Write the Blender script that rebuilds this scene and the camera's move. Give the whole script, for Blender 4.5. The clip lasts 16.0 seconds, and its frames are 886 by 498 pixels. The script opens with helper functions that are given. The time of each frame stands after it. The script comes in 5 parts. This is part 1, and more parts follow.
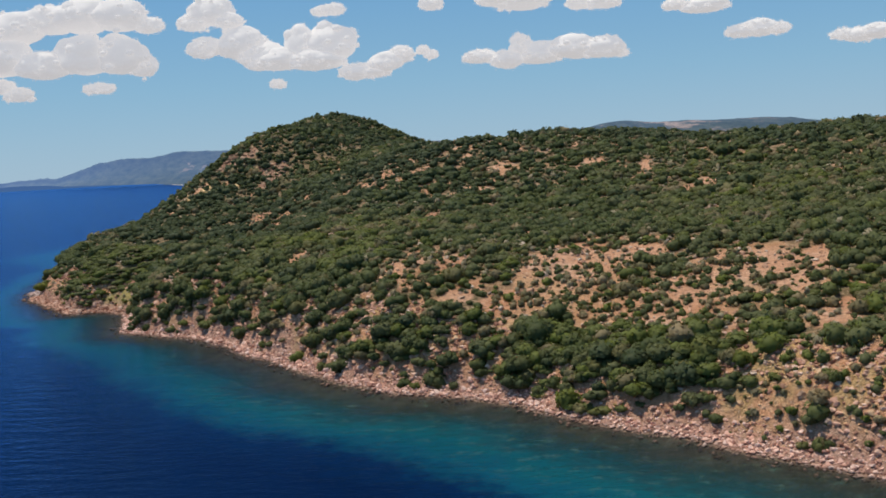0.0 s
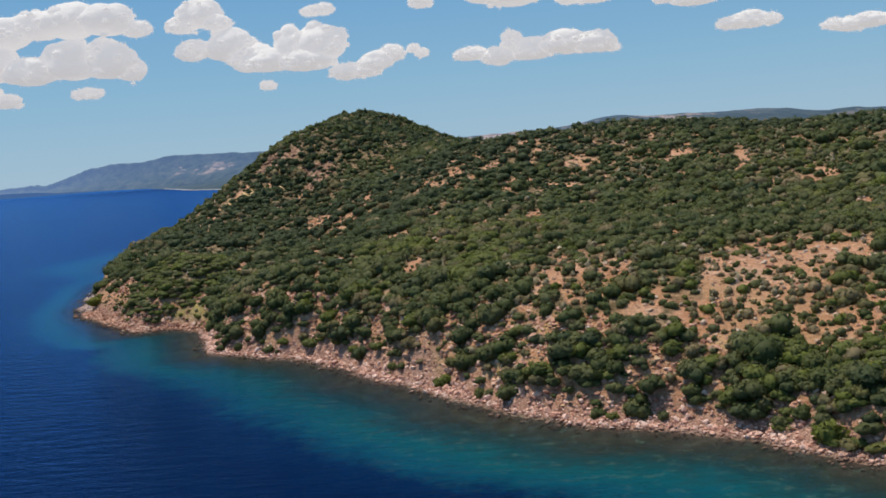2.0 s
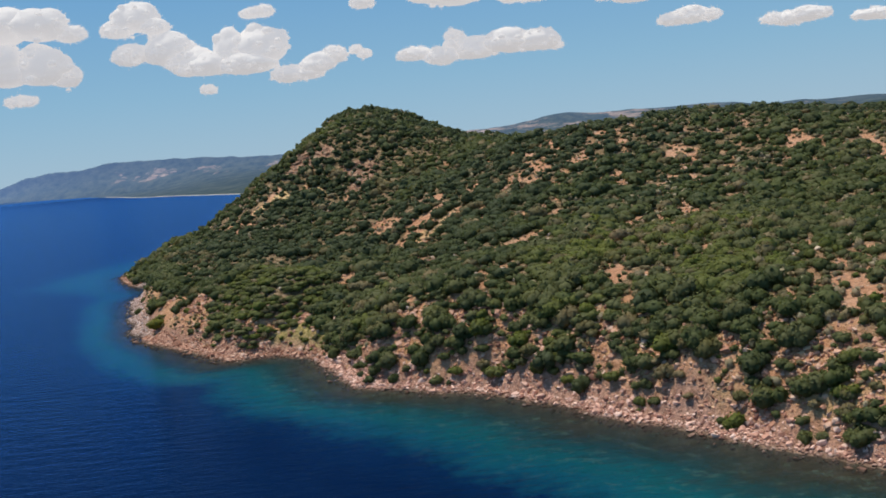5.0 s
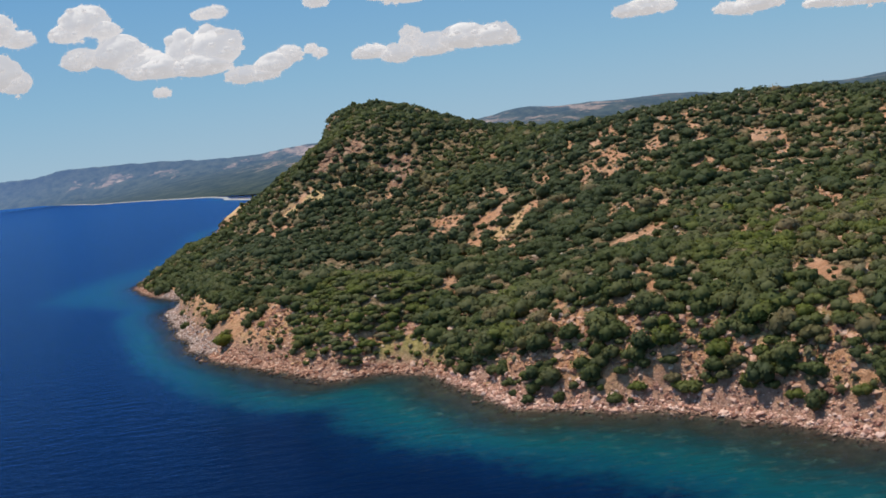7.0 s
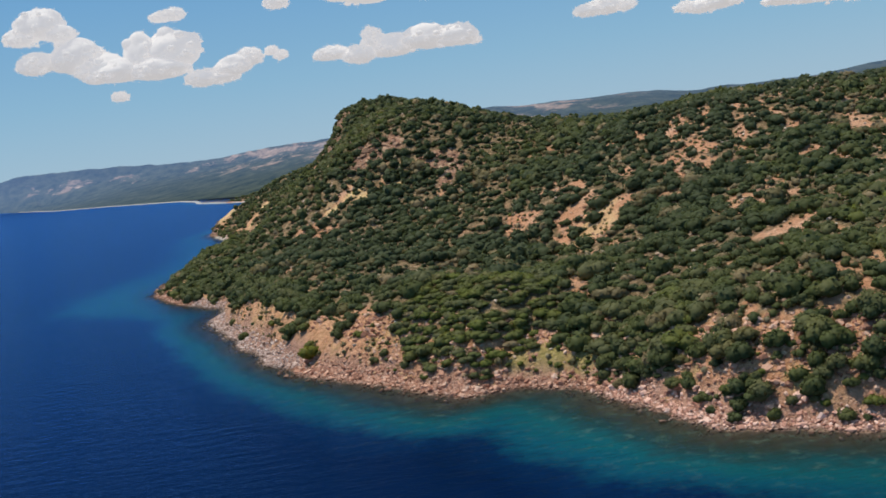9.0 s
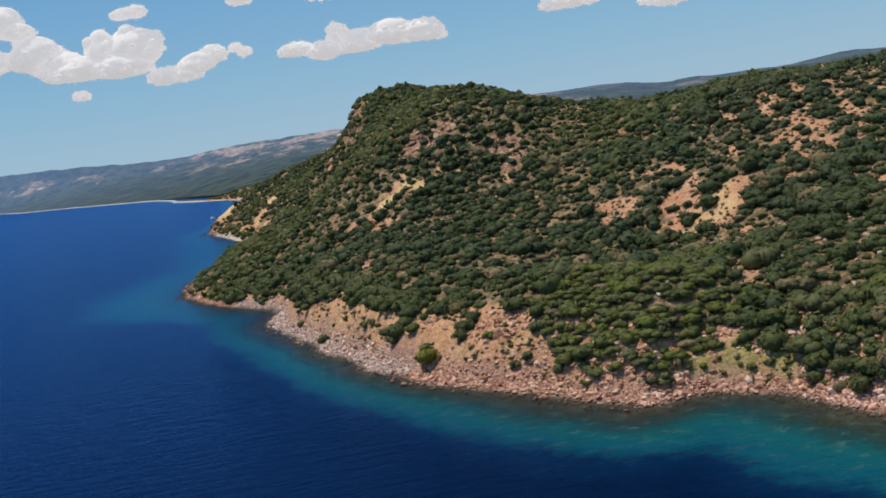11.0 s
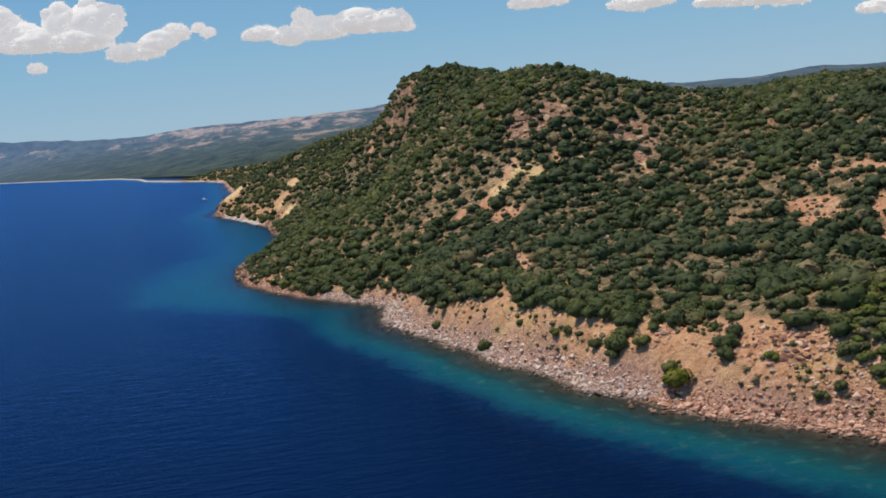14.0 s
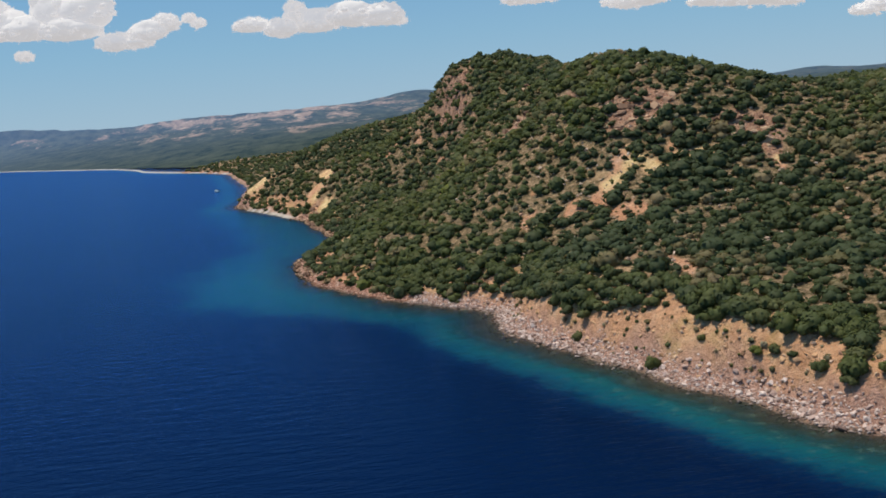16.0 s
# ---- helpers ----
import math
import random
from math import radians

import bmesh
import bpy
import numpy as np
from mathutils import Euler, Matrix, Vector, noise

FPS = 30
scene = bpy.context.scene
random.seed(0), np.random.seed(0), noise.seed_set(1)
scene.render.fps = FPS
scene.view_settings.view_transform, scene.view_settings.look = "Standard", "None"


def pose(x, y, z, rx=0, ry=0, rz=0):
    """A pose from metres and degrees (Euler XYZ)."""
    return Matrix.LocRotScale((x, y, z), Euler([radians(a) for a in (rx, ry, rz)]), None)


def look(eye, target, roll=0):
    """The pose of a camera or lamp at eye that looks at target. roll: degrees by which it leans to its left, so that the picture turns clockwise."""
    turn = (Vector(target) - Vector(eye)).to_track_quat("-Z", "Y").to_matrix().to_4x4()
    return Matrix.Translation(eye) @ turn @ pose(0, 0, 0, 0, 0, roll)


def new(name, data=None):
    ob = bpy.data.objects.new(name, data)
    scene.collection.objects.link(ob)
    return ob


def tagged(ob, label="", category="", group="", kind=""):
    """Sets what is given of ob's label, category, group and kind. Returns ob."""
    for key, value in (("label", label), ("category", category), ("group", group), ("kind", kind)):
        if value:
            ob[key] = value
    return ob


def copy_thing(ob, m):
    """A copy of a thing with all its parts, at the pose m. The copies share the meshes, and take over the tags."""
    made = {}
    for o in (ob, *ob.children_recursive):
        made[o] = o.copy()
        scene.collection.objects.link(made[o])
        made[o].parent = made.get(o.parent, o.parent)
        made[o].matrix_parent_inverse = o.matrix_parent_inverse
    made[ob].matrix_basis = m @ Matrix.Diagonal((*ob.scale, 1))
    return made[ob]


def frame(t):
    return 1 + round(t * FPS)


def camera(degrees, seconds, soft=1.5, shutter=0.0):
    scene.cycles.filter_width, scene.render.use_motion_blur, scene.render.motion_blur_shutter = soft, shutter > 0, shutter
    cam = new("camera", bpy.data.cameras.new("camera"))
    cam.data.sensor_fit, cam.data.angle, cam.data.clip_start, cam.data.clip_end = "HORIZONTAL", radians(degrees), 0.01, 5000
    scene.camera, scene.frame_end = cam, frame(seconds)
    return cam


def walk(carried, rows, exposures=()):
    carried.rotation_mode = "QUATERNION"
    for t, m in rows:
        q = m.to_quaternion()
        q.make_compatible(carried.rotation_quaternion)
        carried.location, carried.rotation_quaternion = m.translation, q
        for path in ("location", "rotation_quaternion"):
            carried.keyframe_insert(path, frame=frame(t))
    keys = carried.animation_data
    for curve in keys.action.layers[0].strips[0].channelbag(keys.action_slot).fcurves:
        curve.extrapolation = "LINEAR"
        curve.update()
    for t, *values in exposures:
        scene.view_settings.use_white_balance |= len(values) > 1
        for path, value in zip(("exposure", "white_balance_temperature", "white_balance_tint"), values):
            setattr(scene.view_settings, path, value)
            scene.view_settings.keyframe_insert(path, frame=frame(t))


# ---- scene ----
cam = camera(44.0, 16.0, soft=1.7)
PATH = [
    (0, (-5.07, 7.668, 32.166), (-5.259, 9.652, 32.004), -3.3),
    (0.5, (-11.892, 12.945, 32.548), (-12.076, 14.93, 32.384), -3.8),
    (1, (-18.409, 17.913, 32.78), (-18.589, 19.898, 32.615), -4.1),
    (1.5, (-24.993, 23.011, 33.008), (-25.168, 24.996, 32.842), -4.4),
    (2, (-32.05, 28.533, 33.108), (-32.219, 30.519, 32.942), -4.5),
    (2.5, (-38.648, 33.557, 33.292), (-38.802, 35.544, 33.125), -4.7),
    (3, (-46.352, 39.455, 33.513), (-46.489, 41.444, 33.346), -5.0),
    (3.5, (-52.485, 44.235, 33.663), (-52.605, 46.224, 33.495), -5.1),
    (4, (-59.688, 49.8, 33.901), (-59.787, 51.791, 33.732), -5.3),
    (6.5, (-94.88, 76.218, 35.815), (-94.876, 78.209, 35.631), -6.8),
    (7, (-102.382, 82.112, 36.234), (-102.358, 84.103, 36.047), -7.3),
    (7.5, (-108.495, 86.681, 36.585), (-108.454, 88.672, 36.396), -7.6),
    (8, (-115.489, 92.432, 36.859), (-115.428, 94.422, 36.669), -7.8),
    (8.5, (-122.628, 98.19, 37.192), (-122.547, 100.179, 37.001), -7.9),
    (9, (-129.008, 103.824, 37.443), (-128.908, 105.812, 37.249), -8.0),
    (11.5, (-161.588, 133.557, 38.529), (-161.405, 135.537, 38.313), -8.5),
    (12, (-168.032, 140.215, 38.708), (-167.832, 142.193, 38.487), -7.9),
    (12.5, (-173.977, 146.401, 38.742), (-173.761, 148.377, 38.519), -7.3),
    (13, (-180.31, 152.963, 38.876), (-180.077, 154.937, 38.65), -6.7),
    (13.5, (-186.046, 159.136, 39.047), (-185.798, 161.107, 38.819), -6.2),
    (14, (-192.09, 166.253, 39.094), (-191.828, 168.222, 38.863), -5.7),
    (14.5, (-197.534, 172.744, 39.209), (-197.262, 174.712, 38.976), -5.3),
    (15, (-203.45, 180.116, 39.273), (-203.168, 182.082, 39.038), -4.9),
    (15.5, (-208.925, 187.905, 39.058), (-208.638, 189.87, 38.822), -4.6),
    (16, (-214.281, 195.611, 39.095), (-213.989, 197.575, 38.854), -4.8),
]
walk(cam, [(t, look(eye, target, roll)) for t, eye, target, roll in PATH])


# ---- sky, sun ----
SUN_AZ, SUN_EL = -75.0, 70.0          # compass direction of the sun from +y, clockwise, and its height
world = bpy.data.worlds.new("world")
scene.world = world
world.use_nodes = True
wt = world.node_tree
wt.nodes.clear()


def wnode(kind, *links, **props):
    n = wt.nodes.new(kind)
    for k, v in props.items():
        setattr(n, k, v)
    for i, v in enumerate(links):
        if v is None:
            continue
        if isinstance(v, bpy.types.NodeSocket):
            wt.links.new(v, n.inputs[i])
        else:
            n.inputs[i].default_value = v
    return n


def wmath(op, a, b=0.0, c=0.0, clamp=False):
    return wnode("ShaderNodeMath", a, b, c, operation=op, use_clamp=clamp).outputs[0]


def wvec(op, a, b=(0, 0, 0)):
    return wnode("ShaderNodeVectorMath", a, b, operation=op)


coord = wnode("ShaderNodeTexCoord").outputs["Generated"]
xyz = wnode("ShaderNodeSeparateXYZ", coord).outputs
el = wmath("MULTIPLY", wmath("ARCSINE", xyz[2]), 57.2958)
sky = wnode("ShaderNodeTexSky", sky_type="NISHITA", sun_disc=False, sun_elevation=radians(SUN_EL), sun_rotation=radians(SUN_AZ),
            air_density=1.0, dust_density=0.25, ozone_density=3.0)
SKY_STRENGTH = 0.15
dim = wvec("MULTIPLY", sky.outputs[0], (SKY_STRENGTH * 1.0, SKY_STRENGTH * 1.04, SKY_STRENGTH * 1.0))
# pale summer haze low over the bay
haze = wnode("ShaderNodeValToRGB", wnode("ShaderNodeMapRange", el, 0.0, 60.0, 0.0, 1.0).outputs[0])
stops = haze.color_ramp.elements
stops.new(0.07)
stops.new(0.2)
for k, (p, c) in zip(stops, ((0.0, (0.31, 0.47, 0.62)), (0.07, (0.22, 0.42, 0.61)), (0.2, (0.09, 0.29, 0.57)), (1.0, (0.15, 0.26, 0.42)))):
    k.position, k.color = p, (*c, 1)
low = wnode("ShaderNodeMix", data_type="RGBA")
wt.links.new(wnode("ShaderNodeMapRange", el, 6.0, 40.0, 0.92, 0.7).outputs[0], low.inputs[0])
wt.links.new(dim.outputs[0], low.inputs[6])
wt.links.new(haze.outputs[0], low.inputs[7])
# below the horizon the sea goes on
below = wnode("ShaderNodeMapRange", el, -0.12, 0.02, 1.0, 0.0).outputs[0]
deep = wnode("ShaderNodeMix", data_type="RGBA")
wt.links.new(below, deep.inputs[0])
wt.links.new(low.outputs[2], deep.inputs[6])
deep.inputs[7].default_value = (0.06, 0.13, 0.30, 1)
ground_light = wnode("ShaderNodeBackground", deep.outputs[2], 1.0)
wnode("ShaderNodeOutputWorld", ground_light.outputs[0])

sun = new("sun", bpy.data.lights.new("sun", "SUN"))
sun.data.energy, sun.data.angle, sun.data.color = 4.1, radians(0.53), (1.0, 0.925, 0.78)
sa, se = radians(SUN_AZ), radians(SUN_EL)
sun.matrix_world = look((math.sin(sa) * math.cos(se) * 500, math.cos(sa) * math.cos(se) * 500, math.sin(se) * 500), (0, 0, 0))


# ---- materials ----
class Mat:
    """A node material under construction."""

    def __init__(self, name, rough=0.8, spec=0.3):
        self.m = bpy.data.materials.new(name)
        self.m.use_nodes = True
        self.t = self.m.node_tree
        self.b = self.t.nodes["Principled BSDF"]
        self.b.inputs["Roughness"].default_value = rough
        self.b.inputs["Specular IOR Level"].default_value = spec
        self.pos = self.node("ShaderNodeTexCoord").outputs["Object"]

    def node(self, kind, *links, **props):
        n = self.t.nodes.new(kind)
        for k, v in props.items():
            setattr(n, k, v)
        for i, v in enumerate(links):
            self.put(n.inputs[i], v)
        return n

    def put(self, socket, v):
        if v is None:
            return
        if isinstance(v, bpy.types.NodeSocket):
            self.t.links.new(v, socket)
        else:
            socket.default_value = v

    def noise(self, scale, detail=3.0, rough=0.55, stretch=None, distort=0.0):
        p = self.pos
        if stretch:
            p = self.node("ShaderNodeVectorMath", p, stretch, operation="MULTIPLY").outputs[0]
        n = self.node("ShaderNodeTexNoise", p)
        for k, v in (("Scale", scale), ("Detail", detail), ("Roughness", rough), ("Distortion", distort)):
            n.inputs[k].default_value = v
        return n.outputs["Fac"]

    def cells(self, scale, feature="F1", out="Distance"):
        n = self.node("ShaderNodeTexVoronoi", self.pos, feature=feature)
        n.inputs["Scale"].default_value = scale
        return n.outputs[out]

    def attr(self, name):
        return self.node("ShaderNodeAttribute", attribute_name=name).outputs["Fac"]

    def span(self, v, a, b, lo=0.0, hi=1.0):
        return self.node("ShaderNodeMapRange", v, a, b, lo, hi).outputs[0]

    def math(self, op, a, b=0.0, clamp=False):
        return self.node("ShaderNodeMath", a, b, operation=op, use_clamp=clamp).outputs[0]

    def ramp(self, v, *stops):
        n = self.node("ShaderNodeValToRGB", v)
        e = n.color_ramp.elements
        while len(e) < len(stops):
            e.new(0.5)
        for k, (p, c) in zip(e, stops):
            k.position, k.color = p, (*c, 1)
        return n.outputs[0]

    def mix(self, f, a, b, how="MIX"):
        n = self.node("ShaderNodeMix", data_type="RGBA", blend_type=how)
        for i, v in ((0, f), (6, a), (7, b)):
            self.put(n.inputs[i], (*v, 1) if isinstance(v, tuple) and len(v) == 3 else v)
        return n.outputs[2]

    def color(self, v):
        self.put(self.b.inputs["Base Color"], v)

    def bump(self, v, strength, distance):
        n = self.node("ShaderNodeBump")
        n.inputs["Strength"].default_value, n.inputs["Distance"].default_value = strength, distance
        self.put(n.inputs["Height"], v)
        self.put(self.b.inputs["Normal"], n.outputs[0])


def ground_material():
    m = Mat("ground", 0.95, 0.1)
    soil = m.ramp(m.noise(0.11, 5, 0.6), (0.3, (0.52, 0.24, 0.125)), (0.55, (0.66, 0.36, 0.22)), (0.75, (0.74, 0.475, 0.335)))
    soil = m.mix(m.span(m.noise(1.3, 4, 0.7), 0.4, 0.75, 0.0, 0.8), soil, (0.36, 0.170, 0.085))
    grass = m.ramp(m.noise(0.6, 4, 0.7), (0.35, (0.30, 0.21, 0.08)), (0.65, (0.42, 0.31, 0.13)))
    base = m.mix(m.math("MULTIPLY", m.span(m.noise(0.07, 4, 0.6), 0.5, 0.62), 0.25), soil, grass)
    rock = m.ramp(m.noise(0.5, 5, 0.65), (0.3, (0.20, 0.102, 0.066)), (0.5, (0.39, 0.21, 0.135)), (0.72, (0.53, 0.335, 0.23)))
    rock = m.mix(m.span(m.cells(0.9, "DISTANCE_TO_EDGE"), 0.0, 0.12, 0.6, 0.0), rock, (0.09, 0.06, 0.05))
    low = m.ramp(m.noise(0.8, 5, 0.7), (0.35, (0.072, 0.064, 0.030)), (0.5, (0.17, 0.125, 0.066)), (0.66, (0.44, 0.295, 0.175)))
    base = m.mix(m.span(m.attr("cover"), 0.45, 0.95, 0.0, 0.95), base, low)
    base = m.mix(m.attr("rocky"), base, rock)
    bank = m.ramp(m.noise(0.6, 5, 0.7), (0.3, (0.30, 0.135, 0.07)), (0.5, (0.58, 0.295, 0.16)), (0.72, (0.75, 0.45, 0.285)))
    bank = m.mix(m.span(m.noise(0.13, 4, 0.6), 0.53, 0.64, 0.0, 0.55), bank, (0.50, 0.38, 0.15))
    base = m.mix(m.attr("bank"), base, bank)
    ochre = m.ramp(m.noise(0.35, 5, 0.65), (0.3, (0.44, 0.21, 0.10)), (0.52, (0.70, 0.395, 0.215)), (0.75, (0.80, 0.54, 0.34)))
    ochre = m.mix(m.span(m.noise(0.75, 7, 0.78, (1.0, 1.0, 0.5)), 0.50, 0.64, 0.0, 0.6), ochre, (0.35, 0.185, 0.095))
    ochre = m.mix(m.span(m.noise(0.16, 5, 0.7), 0.52, 0.62, 0.0, 0.5), ochre, (0.52, 0.40, 0.16))
    clay = m.ramp(m.noise(0.4, 6, 0.7), (0.32, (0.46, 0.28, 0.12)), (0.5, (0.70, 0.49, 0.24)), (0.7, (0.80, 0.63, 0.37)))
    ochre = m.mix(m.attr("clay"), ochre, clay)
    base = m.mix(m.attr("ochre"), base, ochre)
    base = m.mix(m.attr("lawn"), base, m.ramp(m.noise(1.2, 5, 0.7), (0.35, (0.25, 0.215, 0.07)), (0.65, (0.47, 0.36, 0.14))))
    beach = m.ramp(m.noise(1.1, 5, 0.75), (0.3, (0.22, 0.115, 0.085)), (0.55, (0.48, 0.275, 0.205)), (0.75, (0.62, 0.41, 0.32)))
    base = m.mix(m.attr("shore"), base, beach)
    base = m.mix(m.attr("sand"), base, m.ramp(m.noise(0.8, 4, 0.7), (0.35, (0.50, 0.44, 0.38)), (0.7, (0.66, 0.60, 0.54))))
    bed = m.ramp(m.noise(0.22, 5, 0.7), (0.35, (0.05, 0.05, 0.035)), (0.6, (0.17, 0.15, 0.10)), (0.75, (0.33, 0.31, 0.23)))
    base = m.mix(m.attr("wet"), base, bed)
    dark = m.span(m.noise(1.5, 7, 0.8), 0.56, 0.64)
    base = m.mix(m.math("MULTIPLY", dark, 0.55), base, (0.12, 0.085, 0.05))
    pale = m.span(m.noise(2.1, 6, 0.8, (1.0, 1.0, 1.3)), 0.57, 0.64)
    base = m.mix(m.math("MULTIPLY", pale, 0.6), base, (0.62, 0.46, 0.36))
    m.color(base)
    m.bump(m.math("ADD", m.noise(0.9, 6, 0.7), m.math("MULTIPLY", m.noise(4.0, 3), 0.35)), 1.0, 0.9)
    return m.m


def water_material():
    m = Mat("sea_water", 0.24, 0.04)
    m.b.inputs["IOR"].default_value = 1.33
    off = m.attr("offshore")
    wob = m.node("ShaderNodeMath", m.math("SUBTRACT", m.noise(0.05, 5, 0.62), 0.5), 12.0, off, operation="MULTIPLY_ADD").outputs[0]
    d = m.math("DIVIDE", m.math("ADD", wob, m.math("MULTIPLY", m.math("SUBTRACT", m.noise(0.4, 4, 0.7), 0.5), 5.0)), 60.0, True)
    tone = m.ramp(d, (0.0, (0.046, 0.036, 0.022)), (0.08, (0.024, 0.038, 0.028)), (0.14, (0.011, 0.050, 0.048)), (0.20, (0.005, 0.076, 0.083)), (0.27, (0.0035, 0.061, 0.086)),
                  (0.35, (0.001, 0.012, 0.040)), (0.45, (0.0005, 0.0052, 0.022)), (1.0, (0.0007, 0.0064, 0.027)))
    fleck = m.span(m.noise(0.42, 7, 0.8), 0.535, 0.63)
    near = m.span(off, 3.0, 22.0, 1.0, 0.0)
    tone = m.mix(m.math("MULTIPLY", m.math("MULTIPLY", fleck, near), 0.45), tone, (0.12, 0.20, 0.15))
    streak = m.span(m.noise(0.006, 4, 0.6, (0.5, 1.6, 1.0)), 0.40, 0.65)
    tone = m.mix(m.math("MULTIPLY", streak, 0.35), tone, (0.0010, 0.007, 0.034))
    w = m.math("ADD", m.noise(0.32, 4, 0.6, (0.55, 1.5, 1.0)), m.math("MULTIPLY", m.noise(1.3, 3, 0.6, (0.6, 1.4, 1.0)), 0.35))
    m.bump(w, 0.45, 0.55)
    facing = m.b.inputs["Normal"].links[0].from_socket
    body_light = m.node("ShaderNodeBsdfDiffuse", tone)
    shine = m.node("ShaderNodeBsdfGlossy", (0.15, 0.365, 0.78, 1), 0.16)
    bend = m.node("ShaderNodeFresnel", 1.165)
    for n in (body_light, shine, bend):
        m.t.links.new(facing, n.inputs["Normal"])
    surface = m.node("ShaderNodeMixShader", bend.outputs[0], body_light.outputs[0], shine.outputs[0])
    clear = m.node("ShaderNodeBsdfTransparent")
    sea = m.node("ShaderNodeMixShader", m.span(off, 0.0, 9.0, 0.45, 1.0), clear.outputs[0], surface.outputs[0])
    m.t.links.new(sea.outputs[0], m.t.nodes["Material Output"].inputs[0])
    m.t.nodes.remove(m.b)
    return m.m


def leaf_material(name, stops, own=False):
    """own: the tint is that of the object, else an attribute of the mesh."""
    m = Mat(name, 0.65, 0.25)
    tint = m.node("ShaderNodeObjectInfo").outputs["Random"] if own else m.attr("tint")
    base = m.ramp(tint, *stops)
    isle = m.node("ShaderNodeNewGeometry").outputs["Random Per Island"]
    base = m.mix(m.math("MULTIPLY", isle, 0.45), base, (0.060, 0.070, 0.024))
    base = m.mix(m.math("MULTIPLY", m.span(m.noise(0.8, 3), 0.5, 0.75), 0.35), base, (0.10, 0.105, 0.036))
    m.color(base)
    glow = m.node("ShaderNodeBsdfTranslucent", base)
    both_sides = m.node("ShaderNodeMixShader", 0.44, m.b.outputs[0], glow.outputs[0])
    m.t.links.new(both_sides.outputs[0], m.t.nodes["Material Output"].inputs[0])
    return m.m


def rock_material(name, *stops):
    m = Mat(name, 0.9, 0.2)
    isle = m.node("ShaderNodeNewGeometry").outputs["Random Per Island"]
    own = m.node("ShaderNodeObjectInfo").outputs["Random"]
    v = m.math("FRACT", m.math("ADD", isle, own))
    base = m.ramp(v, *stops)
    base = m.mix(m.math("MULTIPLY", m.span(m.noise(2.2, 5, 0.7), 0.4, 0.7), 0.26), base, (0.20, 0.12, 0.09))
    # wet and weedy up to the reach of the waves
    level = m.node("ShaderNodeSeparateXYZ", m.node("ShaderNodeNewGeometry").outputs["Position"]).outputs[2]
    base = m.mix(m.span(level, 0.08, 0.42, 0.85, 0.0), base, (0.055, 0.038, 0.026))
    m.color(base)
    m.bump(m.noise(3.0, 5, 0.7), 0.6, 0.15)
    return m.m


def plain(name, col, rough=0.7, grain=2.0):
    m = Mat(name, rough)
    m.color(m.mix(m.span(m.noise(grain, 5, 0.65), 0.35, 0.7, 0.0, 0.6), col, tuple(c * 0.55 for c in col)))
    return m.m


def far_material():
    m = Mat("far_hills", 1.0, 0.0)
    wood = m.ramp(m.noise(0.03, 7, 0.75, (1.0, 0.25, 2.0)), (0.36, (0.012, 0.024, 0.016)), (0.62, (0.060, 0.070, 0.044)))
    field = m.ramp(m.noise(0.05, 6, 0.75, (1.0, 0.3, 1.0)), (0.35, (0.13, 0.105, 0.075)), (0.55, (0.27, 0.19, 0.135)), (0.72, (0.46, 0.37, 0.29)))
    f = m.span(m.math("ADD", m.noise(0.011, 9, 0.72, (1.0, 0.22, 2.5)), m.math("MULTIPLY", m.attr("fields"), 0.17)), 0.60, 0.67)
    f = m.math("MULTIPLY", f, m.span(m.attr("fields"), 0.05, 0.4))
    base = m.mix(f, wood, field)
    base = m.mix(m.attr("beach"), base, (0.62, 0.56, 0.50))
    m.color(base)
    # haze of the air put into the hills as a bluish glow, growing with range
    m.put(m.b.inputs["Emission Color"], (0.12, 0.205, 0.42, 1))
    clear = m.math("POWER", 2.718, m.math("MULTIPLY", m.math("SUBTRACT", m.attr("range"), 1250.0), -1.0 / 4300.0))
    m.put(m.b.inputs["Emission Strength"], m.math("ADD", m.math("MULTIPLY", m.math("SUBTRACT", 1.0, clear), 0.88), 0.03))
    return m.m


GROUND, WATER, FAR = ground_material(), water_material(), far_material()
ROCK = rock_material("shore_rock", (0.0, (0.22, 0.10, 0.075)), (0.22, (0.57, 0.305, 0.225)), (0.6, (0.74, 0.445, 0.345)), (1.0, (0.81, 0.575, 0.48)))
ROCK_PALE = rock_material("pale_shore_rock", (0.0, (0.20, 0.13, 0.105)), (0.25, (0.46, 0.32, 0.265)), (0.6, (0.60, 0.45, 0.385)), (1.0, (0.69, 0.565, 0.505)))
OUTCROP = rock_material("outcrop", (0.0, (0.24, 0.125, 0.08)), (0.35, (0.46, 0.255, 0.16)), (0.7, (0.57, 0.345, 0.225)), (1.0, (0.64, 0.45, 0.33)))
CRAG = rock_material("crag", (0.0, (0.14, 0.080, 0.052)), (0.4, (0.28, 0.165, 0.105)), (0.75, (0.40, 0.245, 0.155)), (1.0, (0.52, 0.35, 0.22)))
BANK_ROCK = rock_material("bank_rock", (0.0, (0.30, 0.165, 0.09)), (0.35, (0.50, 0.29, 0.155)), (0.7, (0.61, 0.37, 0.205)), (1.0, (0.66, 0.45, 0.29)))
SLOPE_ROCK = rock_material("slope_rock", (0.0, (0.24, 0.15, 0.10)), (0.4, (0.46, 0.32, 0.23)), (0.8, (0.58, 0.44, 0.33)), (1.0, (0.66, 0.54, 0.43)))
